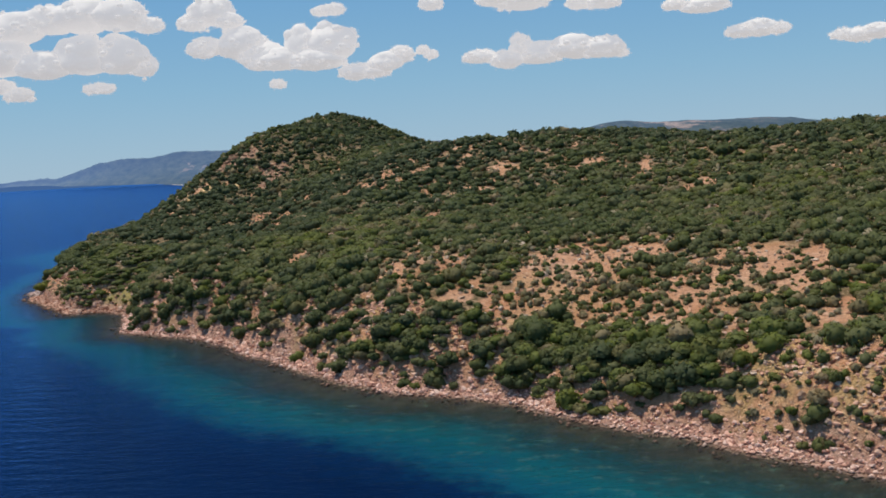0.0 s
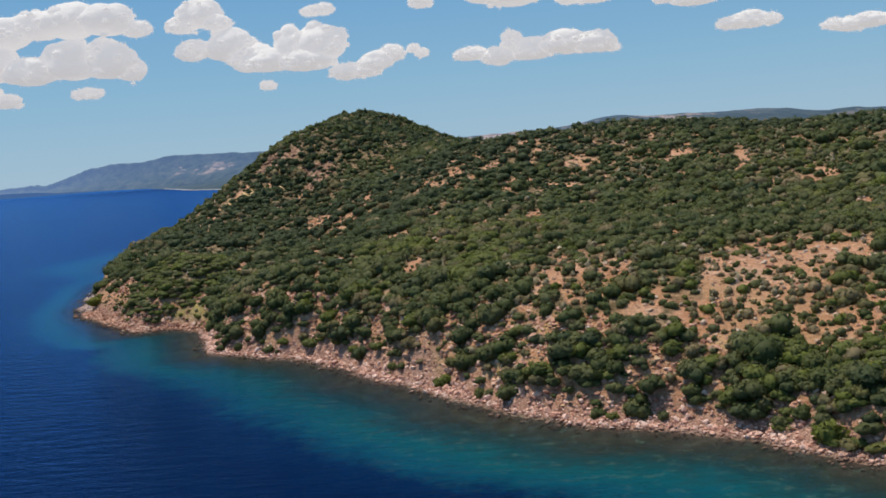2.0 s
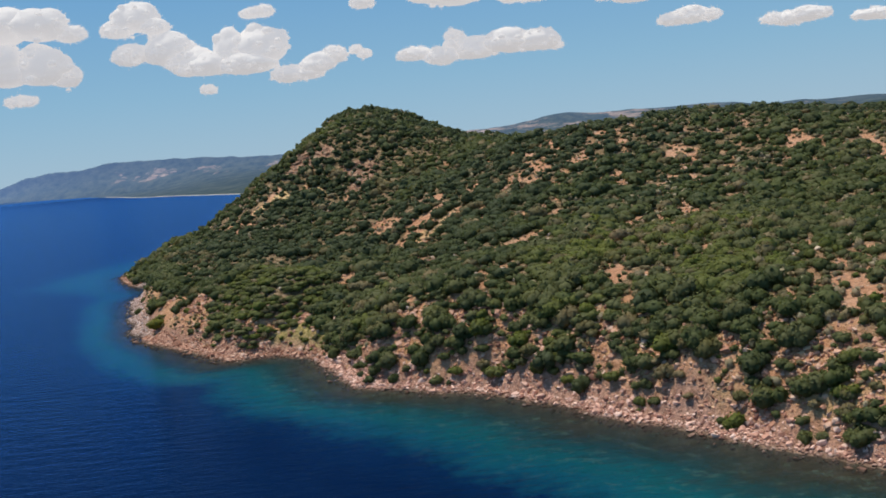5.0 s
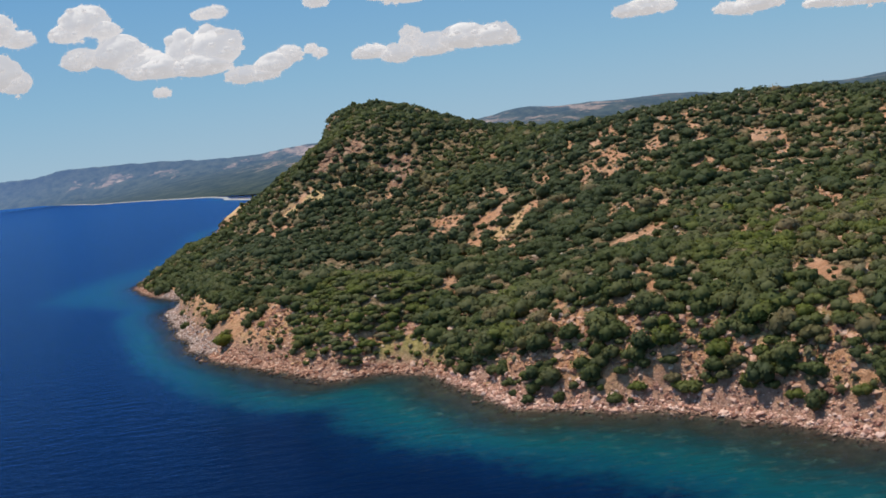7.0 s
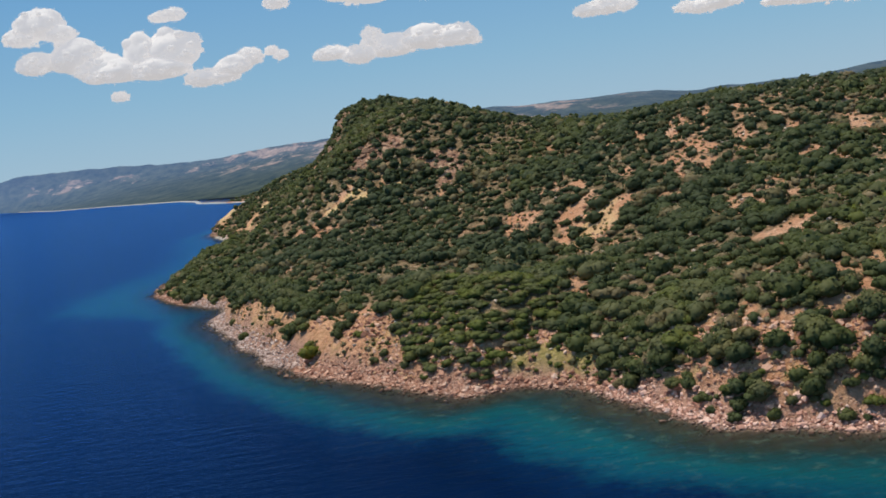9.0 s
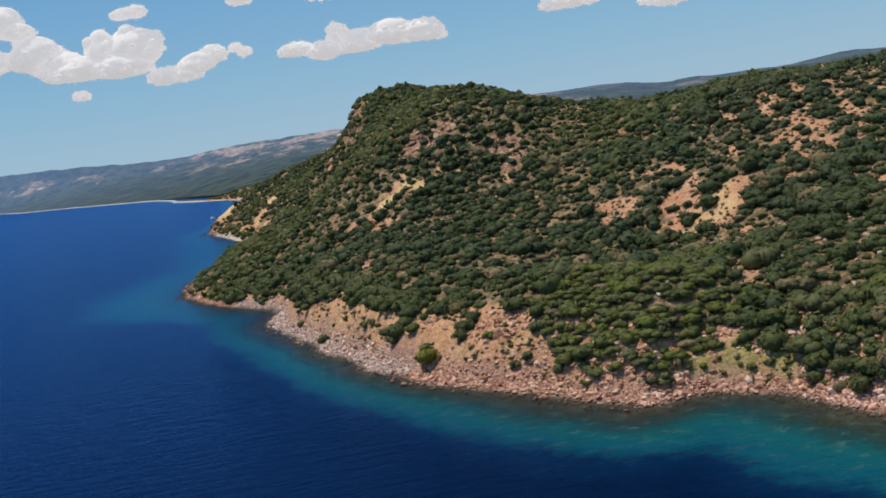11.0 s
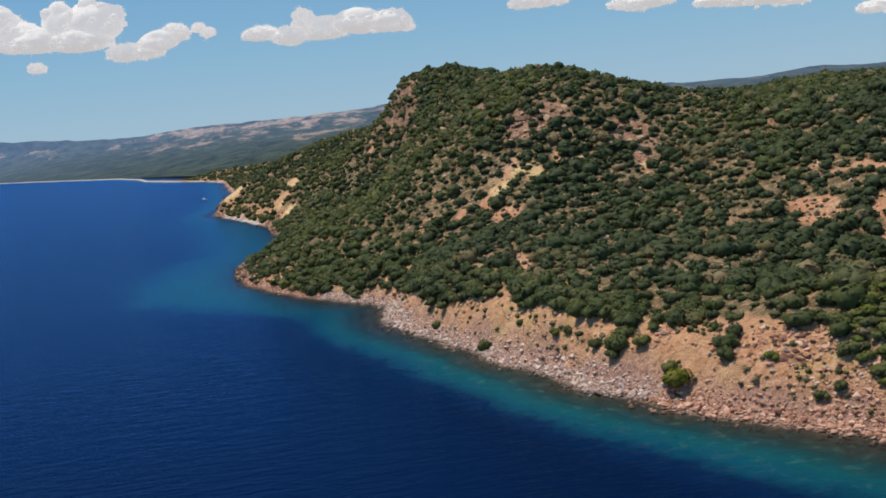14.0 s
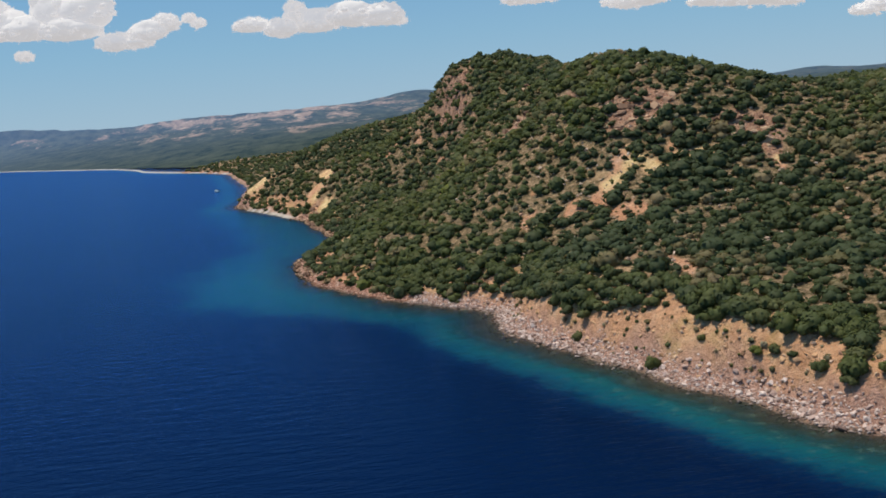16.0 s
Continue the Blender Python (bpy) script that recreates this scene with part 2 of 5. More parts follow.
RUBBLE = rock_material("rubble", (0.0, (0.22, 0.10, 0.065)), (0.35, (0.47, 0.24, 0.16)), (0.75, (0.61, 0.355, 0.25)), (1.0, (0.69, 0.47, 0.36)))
GREENS = ((0.0, (0.078, 0.102, 0.047)), (0.35, (0.118, 0.140, 0.042)), (0.60, (0.172, 0.176, 0.076)), (0.82, (0.180, 0.208, 0.034)), (0.92, (0.23, 0.19, 0.09)), (1.0, (0.40, 0.30, 0.17)))
LEAF, LEAF_OWN = leaf_material("foliage", GREENS), leaf_material("foliage_own", GREENS, True)
LEAF_LIME = leaf_material("foliage_lime", ((0.0, (0.19, 0.20, 0.022)), (1.0, (0.24, 0.23, 0.03))), True)
DRY = leaf_material("dry_leaves", ((0.0, (0.22, 0.19, 0.10)), (0.5, (0.37, 0.30, 0.18)), (1.0, (0.55, 0.46, 0.31))))
BARK = plain("bark", (0.17, 0.125, 0.09), 0.9, 6.0)


# ---- the lie of the land ----
rng = np.random.default_rng(7)
LATTICE = rng.random((256, 256))


def value_noise(x, y):
    xi, yi = np.floor(x).astype(int), np.floor(y).astype(int)
    fx, fy = x - xi, y - yi
    fx, fy = fx * fx * (3 - 2 * fx), fy * fy * (3 - 2 * fy)
    a, b = LATTICE[yi & 255, xi & 255], LATTICE[yi & 255, (xi + 1) & 255]
    c, d = LATTICE[(yi + 1) & 255, xi & 255], LATTICE[(yi + 1) & 255, (xi + 1) & 255]
    return (a * (1 - fx) + b * fx) * (1 - fy) + (c * (1 - fx) + d * fx) * fy


def fbm(x, y, size, octaves=4):
    """Noise between -0.5 and 0.5 whose largest lumps are about size metres."""
    total, amp, norm = 0.0, 1.0, 0.0
    for k in range(octaves):
        total = total + amp * value_noise(x / size + 17.3 * k + 60, y / size - 9.1 * k + 90)
        norm, amp, size = norm + amp, amp * 0.5, size * 0.5
    return total / norm - 0.5


def smooth(a, b, v):
    t = np.clip((v - a) / (b - a), 0, 1)
    return t * t * (3 - 2 * t)


NEAR_COAST = [
    (200, -120), (110, 15), (55, 78), (25, 111), (16, 119), (8, 128), (-1, 136), (-10, 147), (-17, 152), (-27, 156), (-37, 165), (-50, 183),
    (-64, 201), (-74, 213), (-85, 221), (-94, 226), (-101, 243), (-105, 256), (-112, 261), (-122, 260), (-133, 276), (-145, 292), (-154, 310),
    (-162, 333), (-171, 362), (-177, 384), (-175, 403), (-191, 430), (-203, 455), (-207, 467), (-211, 508), (-201, 548), (-195, 569), (-199, 606), (-203, 655),
]
FAR_COAST = [
    (-224, 737), (-235, 781), (-229, 850), (-234, 1000), (-242, 1092), (-256, 1274), (-279, 1356), (-329, 1473), (-371, 1590), (-392, 1700),
    (-446, 1876), (-577, 2153), (-700, 2410), (-900, 2780), (-1130, 3340), (-1571, 4380), (-2277, 5562), (-2841, 6400), (-4270, 9322), (-6300, 12700), (-9500, 17000),
]
COAST = [(700, -1200), (5200, -5200)][::-1] + NEAR_COAST + FAR_COAST
LAND = COAST + [(17000, 17000), (17000, -5200)]


def coast_distance(x, y):
    """Metres from the waterline, plus inland, minus at sea."""
    best, inside = np.full(x.shape, 1e9), np.zeros(x.shape, bool)
    for (ax, ay), (bx, by) in zip(COAST, COAST[1:]):
        vx, vy = bx - ax, by - ay
        t = np.clip(((x - ax) * vx + (y - ay) * vy) / (vx * vx + vy * vy), 0, 1)
        best = np.minimum(best, np.hypot(x - ax - t * vx, y - ay - t * vy))
    for (ax, ay), (bx, by) in zip(LAND, LAND[1:] + LAND[:1]):
        if ay != by:
            inside ^= ((ay > y) != (by > y)) & (x < (bx - ax) * (y - ay) / (by - ay) + ax)
    d = np.where(inside, best, -best)
    # small rocky points and notches
    return d + 2.8 * fbm(x + 11, y, 8, 3) * np.exp(-(d / 7) ** 2)


# swells of the land: heights of broad rounded hills on a coarse net, one row from west to east
SWELL_X, SWELL_Y = (-190, -140, -90, -40, 20, 100, 200), (150, 210, 270, 330, 390, 450, 510, 570, 630, 710, 820)
SWELLS = [
    [-0.5, 0.5, -0.7, 2.3, 4.6, 5.4, 14.1],
    [3.9, 6.8, 1.2, 3.6, 1.2, -1.5, -0.7],
    [1.2, -12.5, 5.9, 6.1, -3.4, 6.3, 10.1],
    [27.6, -7.0, 3.7, -1.9, -3.5, 8.7, 11.5],
    [9.3, -12.1, 0.3, 17.6, 6.3, 4.1, 0.5],
    [-20.3, 21.1, 4.1, -6.6, 13.8, 0.2, 6.2],
    [-11.7, 38.8, -0.8, -4.7, 12.2, -11.0, 17.8],
    [-51.3, 33.1, -13.5, -1.5, 20.0, -17.6, 14.0],
    [-22.3, 50.8, 1.8, -21.1, 32.9, -6.1, 9.9],
    [17.8, -11.8, 16.0, 7.3, 6.5, -5.3, 18.1],
    [2.8, 10.8, 9.9, 10.1, 4.4, 17.5, 19.9],
]


# knolls and hollows: x, y, height
KNOLLS = [
    (-126, 443, 3.7), (-154, 490, -4.4), (-93, 367, 1.2), (-131, 287, 3.3), (-76, 360, 2.0), (-108, 323, -4.6), (-170, 622, 3.0), (-110, 425, 0.9),
    (-129, 467, 2.2), (-55, 293, 1.7), (-40, 312, 2.2), (-144, 417, 1.2), (-65, 337, 1.7), (-85, 339, -0.6), (35, 278, 1.9), (-11, 170, -1.5),
    (10, 331, 1.6), (-149, 321, -1.5), (8, 154, -1.5), (-130, 346, 1.6), (-16, 352, -1.7), (-54, 354, 0.6), (-58, 212, -1.2), (-159, 509, -0.9),
    (-128, 426, -1.2), (-110, 371, 0.4), (-82, 321, 1.5),
    (-3, 150, -1.3), (15, 137, -1.3),
]


def land(x, y):
    """Height of the ground and the distance from the waterline."""
    d = coast_distance(x, y)
    near = np.zeros(x.shape)
    for row, cy in zip(SWELLS, SWELL_Y):
        for h, cx in zip(row, SWELL_X):
            s = 52.0 if cx < 0 else 85.0
            near += h * np.exp(-((x - cx) ** 2 + (y - cy) ** 2) / (2 * s * s))
    # the crag under the summit, falling to the west
    u = x + 145
    near += 14.0 / (1 + np.exp(-np.clip(u, -60, 60) / 2.0)) * np.exp(-np.clip(u, 0, None) / 34) * np.exp(-((y - 614) / 48) ** 2)
    east = smooth(190, 330, x)
    near = np.maximum(near, np.clip(2 + 0.45 * d, 0, 11))
    near = near * (1 - east) + east * np.clip(14 + 0.06 * y, 0, 48)
    tall = 41 - 18 * smooth(-135, -40, x) - 22 * smooth(860, 980, y) * (1 - smooth(-150, -60, x))
    wide = 48 + 75 * smooth(860, 1000, y)
    mid = tall * (1 - np.exp(-np.clip(d, 0, None) / wide)) + fbm(x, y, 160) * 7 * smooth(10, 60, d)
    w = smooth(650, 800, y)
    near -= 2.4 * np.exp(-((x + 86) ** 2 + (y - 487) ** 2) / 500)
    for cx, cy, h in KNOLLS:
        near += h * np.exp(-((x - cx) ** 2 + (y - cy) ** 2) / 578)
    south = smooth(110, 20, y)
    inland = (near * (1 - south) + 16 * south) * (1 - w) + mid * w
    rough = fbm(x, y, 34) * 3.6 + fbm(x + 70, y, 9, 3) * 1.5
    crag = np.abs(fbm(x, y + 40, 5, 3)) * 3.4
    steep = 5.2 + 3.0 * smooth(322, 360, y)
    shelf = d - 2.6 - 0.6 * smooth(300, 330, y) + 2.0 * fbm(x, y, 9, 2)
    rise = 1 - np.exp(-np.clip(shelf, 0, None) / steep)
    bank = np.exp(-((d - 8) / 4.5) ** 2)
    h = np.clip(0.3 * d, -30, 1.2) + inland * rise + rough * smooth(6, 30, d) + (crag - 0.6) * bank
    h = h + 5.5 * np.exp(-((x + 226) ** 2 + (y - 784) ** 2) / 180) * smooth(0.5, 3.5, d)
    sea = np.where(d > -14, d * 0.16, -2.2 + (d + 14) * 0.32)
    sea = np.clip(sea, -24, 0) + 0.9 * fbm(x, y, 5, 3) * smooth(0, -3, d)
    return np.where(d > 0, h, sea - 0.02), d


def steps(lo, hi, step):
    return list(np.arange(lo, hi, step))


def widening(start, end, first, ratio=1.22):
    out, s, p = [], first, start
    while abs(p - start) < abs(end - start):
        p += math.copysign(s, end - start)
        s *= ratio
        out.append(p)
    return out


def sheet(name, xs, ys, height):
    xs, ys = np.array(xs), np.array(ys)
    X, Y = np.meshgrid(xs, ys)
    Z, values = height(X, Y)
    me = bpy.data.meshes.new(name)
    nx, ny = len(xs), len(ys)
    i = np.arange(nx * ny).reshape(ny, nx)
    quads = np.stack([i[:-1, :-1], i[:-1, 1:], i[1:, 1:], i[1:, :-1]], -1).reshape(-1, 4)
    mesh_arrays(me, np.stack([X, Y, Z], -1).reshape(-1, 3), quads)
    for key, v in values.items():
        me.attributes.new(key, "FLOAT", "POINT").data.foreach_set("value", np.broadcast_to(v, X.shape).astype(np.float32).ravel())
    return new(name, me)


def mesh_arrays(me, verts, faces, flat=False, normals=None):
    """Fills a mesh from arrays of places and of equal-sided faces; normals: the way that each place faces."""
    n, k = faces.shape
    me.vertices.add(len(verts))
    me.vertices.foreach_set("co", verts.astype(np.float32).ravel())
    me.loops.add(n * k)
    me.loops.foreach_set("vertex_index", faces.astype(np.int32).ravel())
    me.polygons.add(n)
    me.polygons.foreach_set("loop_start", np.arange(0, n * k, k, dtype=np.int32))
    me.polygons.foreach_set("use_smooth", np.full(n, not flat))
    me.update(calc_edges=True)
    if normals is not None:
        me.attributes.new("custom_normal", "FLOAT_VECTOR", "POINT").data.foreach_set("vector", normals.astype(np.float32).ravel())
        me.update()


# bare places in the scrub: x, y, half width, half length, bearing of the length
CLEARINGS = [
    (-9, 166, 6.2, 7.0, 4), (2, 158, 6.5, 7.0, 8), (12, 149, 7.0, 7.6, 13), (-7, 179, 3.2, 10.7, 4), (1, 175, 4.6, 14.0, 7), (6, 187, 7.4, 8.8, 8),
    (21, 167, 7.6, 9.5, 15), (10, 162, 4.4, 7.0, 11), (-22, 188, 4.0, 5.5, -1), (-19, 170, 2.2, 3.4, 0), (16, 160, 5.2, 7.6, 14), (27, 153, 4.0, 8.0, 13),
    (28, 139, 1.9, 5.0, 14), (-30, 186, 1.8, 5.0, -8), (4, 197, 3.6, 5.6, 3), (33, 163, 3.0, 6.0, 15),
]
# scrub thins out here: x, y, radius
THIN = [(-28, 195, 15), (-6, 184, 18), (12, 174, 17), (26, 162, 12), (-45, 200, 9)]
VALLEY_SOIL = [
    (-99, 355, 2.8, 8.7, 5), (-95, 354, 1.8, 5.5, 6), (-86, 346, 4.5, 5.8, 9), (-79, 336, 4.0, 4.7, 10), (-86, 330, 6.2, 6.8, 9),
    (-92, 335, 3.4, 5.3, 7), (-91, 306, 4.0, 10.9, 9), (-94, 301, 1.5, 6.3, 8), (-100, 275, 1.7, 1.6, 7), (-108, 319, 3.2, 9.5, 4),
    (-113, 281, 1.7, 1.6, 3), (-108, 270, 1.1, 3.3, 5), (-116, 268, 1.4, 1.8, 2), (-106, 261, 2.9, 2.4, 6),
]
SHOULDER_SOIL = [
    (-64, 338, 1.3, 5.8, 14), (-61, 349, 2.7, 6.7, 14), (-52, 378, 2.8, 7.4, 14), (-48, 391, 3.6, 7.9, 14), (-48, 368, 1.6, 6.4, 15),
    (-44, 355, 2.9, 8.8, 17), (-59, 300, 2.2, 7.2, 18), (-31, 367, 1.6, 6.5, 19), (-32, 352, 2.0, 7.1, 20), (-55, 298, 2.2, 3.1, 19),
    (-65, 300, 2.2, 7.6, 16), (-69, 298, 1.4, 4.7, 15), (-40, 313, 4.2, 8.5, 21), (-33, 326, 2.5, 4.8, 21), (-17, 352, 3.7, 5.6, 23),
    (-26, 348, 1.8, 6.8, 21), (-20, 330, 2.1, 7.3, 24),
]
EAST_SOIL = [
    (-53, 273, 1.1, 5.2, 22), (-48, 271, 1.6, 4.2, 23), (-54, 252, 1.8, 6.2, 24), (-63, 275, 1.0, 4.2, 19), (-70, 266, 1.3, 5.8, 18),
    (-61, 267, 0.9, 4.4, 20), (8, 339, 2.7, 8.5, 2), (22, 310, 2.1, 7.3, 5), (35, 283, 3.3, 9.2, 8), (29, 237, 2.5, 8.2, 9),
    (-17, 349, 2.0, 7.1, -2), (-22, 316, 1.8, 6.8, -3), (-32, 273, 1.9, 7.0, -6),
]
LOW_SOIL = [
    (-77, 262, 0.9, 5.1, 15), (-86, 237, 0.9, 3.2, 15), (-80, 230, 1.1, 1.4, 18), (-84, 232, 2.0, 1.6, 16), (-77, 231, 1.1, 2.2, 19),
    (-73, 231, 1.4, 2.1, 20), (-70, 225, 0.9, 2.2, 22), (-68, 223, 0.9, 2.8, 24), (-91, 232, 1.0, 2.1, 14), (-93, 240, 1.0, 2.3, 12),
]
SLOPE_SOIL = [
    (-47, 262, 2.2, 7.5, 3), (-45, 262, 3.2, 9.4, 4), (-52, 241, 1.3, 5.8, 2), (-54, 252, 1.1, 5.4, 2), (-39, 259, 2.2, 7.6, 6),
    (-32, 264, 2.3, 7.8, 7), (-33, 229, 1.1, 5.4, 8), (-38, 206, 1.8, 6.0, 8), (-33, 327, 1.2, 5.6, 6), (-40, 312, 2.8, 8.7, 4),
    (-54, 350, 3.2, 9.4, 1), (-19, 350, 3.2, 8.9, 8), (10, 340, 4.3, 11.2, 14), (-58, 211, 0.9, 4.1, 1), (-54, 201, 1.5, 1.3, 2),
]
NEAR_SOIL = [
    (-50, 201, 2.3, 2.0, 4), (-66, 221, 1.4, 1.6, -2), (-85, 232, 1.9, 1.6, -8), (-40, 188, 1.8, 2.2, 8), (-32, 183, 2.2, 4.0, 12),
    (-28, 198, 1.2, 5.6, 12), (-100, 281, 2.2, 6.2, -10), (-110, 279, 1.6, 1.6, -12), (-62, 300, 2.2, 5.4, 0),
]
# pink-brown soil of the headland's hill
HEAD_SOIL = [
    (-161, 426, 2.2, 4.5, 3), (-156, 437, 1.9, 2.4, 4), (-152, 420, 1.9, 3.4, 5), (-147, 417, 2.0, 6.0, 6), (-145, 406, 4.0, 3.9, 6),
    (-155, 580, 1.7, 4.5, 2), (-166, 634, 3.6, 4.0, 1), (-159, 640, 2.6, 3.6, 1), (-158, 614, 1.8, 2.0, 2), (-115, 374, 1.1, 3.4, 15),
    (-152, 361, 1.3, 5.8, 6),
]
SOIL = VALLEY_SOIL + SHOULDER_SOIL + EAST_SOIL + LOW_SOIL + SLOPE_SOIL + NEAR_SOIL + HEAD_SOIL
CLIFFS = [
    (-128, 447, 7.7, 10.0, 9), (-119, 568, 2.1, 6.4, 7), (-110, 426, 6.5, 6.8, 13), (-110, 414, 1.6, 6.3, 14), (-141, 601, 2.9, 5.0, 4),
    (-131, 594, 2.2, 5.7, 5), (-145, 589, 1.6, 4.7, 4), (-137, 472, 2.5, 8.3, 6), (-144, 611, 2.3, 2.2, 10), (-148, 606, 1.8, 2.2, 9),
    (-144, 570, 1.6, 2.8, 11), (-148, 492, 3.9, 11.0, 13), (-134, 529, 2.1, 7.6, 14), (-112, 574, 1.7, 5.6, 15), (-106, 421, 2.1, 6.3, 26),
    (-126, 444, 6.1, 8.6, 0), (-132, 571, 2.1, 6.4, -1), (-200, 664, 3.5, 9.0, 2), (-198, 640, 3.0, 8.0, 2), (-233, 781, 4.0, 6.0, 0), (-231, 860, 5.0, 14.0, 0), (-226, 905, 7.0, 22.0, 0),
]
# yellow clay: broken faces and dry grass
OCHRE = [
    (-138, 428, 7.0, 5.6, 7), (-128, 424, 1.4, 6.3, 9), (-124, 419, 2.5, 5.5, 10), (-143, 421, 3.3, 4.7, 6),
    (-134, 420, 2.5, 4.4, 8), (-112, 407, 1.3, 4.4, 13), (-197, 498, 2.0, 6.0, 3),
]
SEA_CLIFFS = [(-191, 698, 4.5, 10.0, 2), (-196, 682, 4.0, 9.0, 2), (-195, 655, 4.0, 10.0, 2), (-224, 784, 10.0, 11.0, 0), (-214, 790, 6.0, 8.0, 0)]
# the strip of grass behind the little beach
LAWN = [(-108, 262.5, 2.8), (-112, 264.5, 2.2), (-103.5, 259, 2.4)]
# a bare rocky slope above the shore
BARE_SLOPE = [(19, 126, 5.0, 6.5, 15), (15, 131, 2.6, 4.0, 15), (26, 118, 4.0, 4.0, 15)]
GRASSY = [(-85, 333, 4.9, 5.9, 9), (-80, 341, 2.6, 4.0, 9), (-92, 329, 2.3, 5.3, 7)]
# stands of dry brown brush, and the dark thicket that fills the valley
DRY_BRUSH = [(-95, 403, 6.5, 12.0, 14), (-148, 355, 5.3, 10.0, 18)]
THICKET = [(-128, 385, 26, 40, 8), (-118, 335, 20, 26, 6), (-160, 400, 14, 30, 5), (-75, 300, 10, 14, 10)]
# bare crags of the bank above the shore, and bushes that stand singly on its bare part
BANK_CRAGS = [
    (-92, 240, 3.0), (-85, 229, 3.6), (-78, 224, 2.6), (-70, 219, 3.0), (-59, 203, 2.4), (-53, 197, 2.3), (-45, 187, 2.2), (-38, 178, 2.2), (-32, 171, 3.0),
    (-25, 169, 2.4), (-17, 160, 2.4), (17, 138, 2.4), (-125, 269, 1.8), (-119, 263, 1.8), (26, 121, 4.5), (31, 116, 4.5), (22, 128, 3.6), (-132, 288, 3.2), (-135, 295, 3.2), (-130.5, 281, 2.0),
]
BANK_BUSHES = [
    (-150.2, 312.4, 1.7), (-149.3, 312.8, 2.1), (-147.6, 314.6, 2.3), (-146, 316.8, 2.5), (-145.3, 319.6, 2.4), (-144.6, 323, 2.6),
    (-140, 297, 1.4), (-138.6, 299.4, 1.8), (-137, 300.6, 1.4), (-141, 311.4, 2.4), (-139.4, 311.2, 2.6), (-138, 314, 2.2), (-136.1, 291.7, 1.2),
    (-145.4, 302.7, 1.5), (-138, 305.2, 1.1), (-154.6, 328, 1.2), (-153.1, 325.8, 1.0), (-152.1, 322.7, 0.9), (-151, 317.7, 1.2), (-146.6, 309.6, 1.3),
    (-157.9, 338.2, 0.8), (-133.8, 284, 1.1), (-132, 283, 1.0), (-89, 231, 2.0), (-95, 242, 1.9), (-82, 225, 1.5), (-74, 220, 2.1), (-163, 345, 1.5), (-168, 366, 1.6),
]


def spots(x, y, places, soft=1.0, ragged=0.9):
    """How far a place lies in one of the patches, 0 to 1, with ragged rims."""
    x, y = np.asarray(x, float), np.asarray(y, float)
    n = (0.6 * fbm(x, y, 9, 3) + 0.9 * fbm(x + 31, y, 3.4, 2)) * ragged
    best = np.zeros(x.shape)
    for cx, cy, across, *more in places:
        along, turn = more if more else (across * 1.25, 0)
        reach = 2 * max(across, along)
        k = (np.abs(x - cx) < reach) & (np.abs(y - cy) < reach)
        if not k.any():
            continue
        c, s = math.cos(math.radians(turn)), math.sin(math.radians(turn))
        dx, dy = x[k] - cx, y[k] - cy
        q = np.hypot((dx * c - dy * s) / across, (dx * s + dy * c) / along) + n[k]
        best[k] = np.maximum(best[k], 1 - smooth(0.75, 0.75 + 0.5 * soft, q))
    return best


# thickets of light green mastic
MASTIC = [(-121, 283, 9), (-125, 281, 5), (-122, 274, 5.5), (-117, 270, 4.5), (-112, 273, 6), (-111, 281, 8), (-117, 277, 7), (3, 144, 6), (-6, 153, 5), (12, 138, 5), (-100, 300, 7), (-60, 236, 7), (-40, 205, 8)]


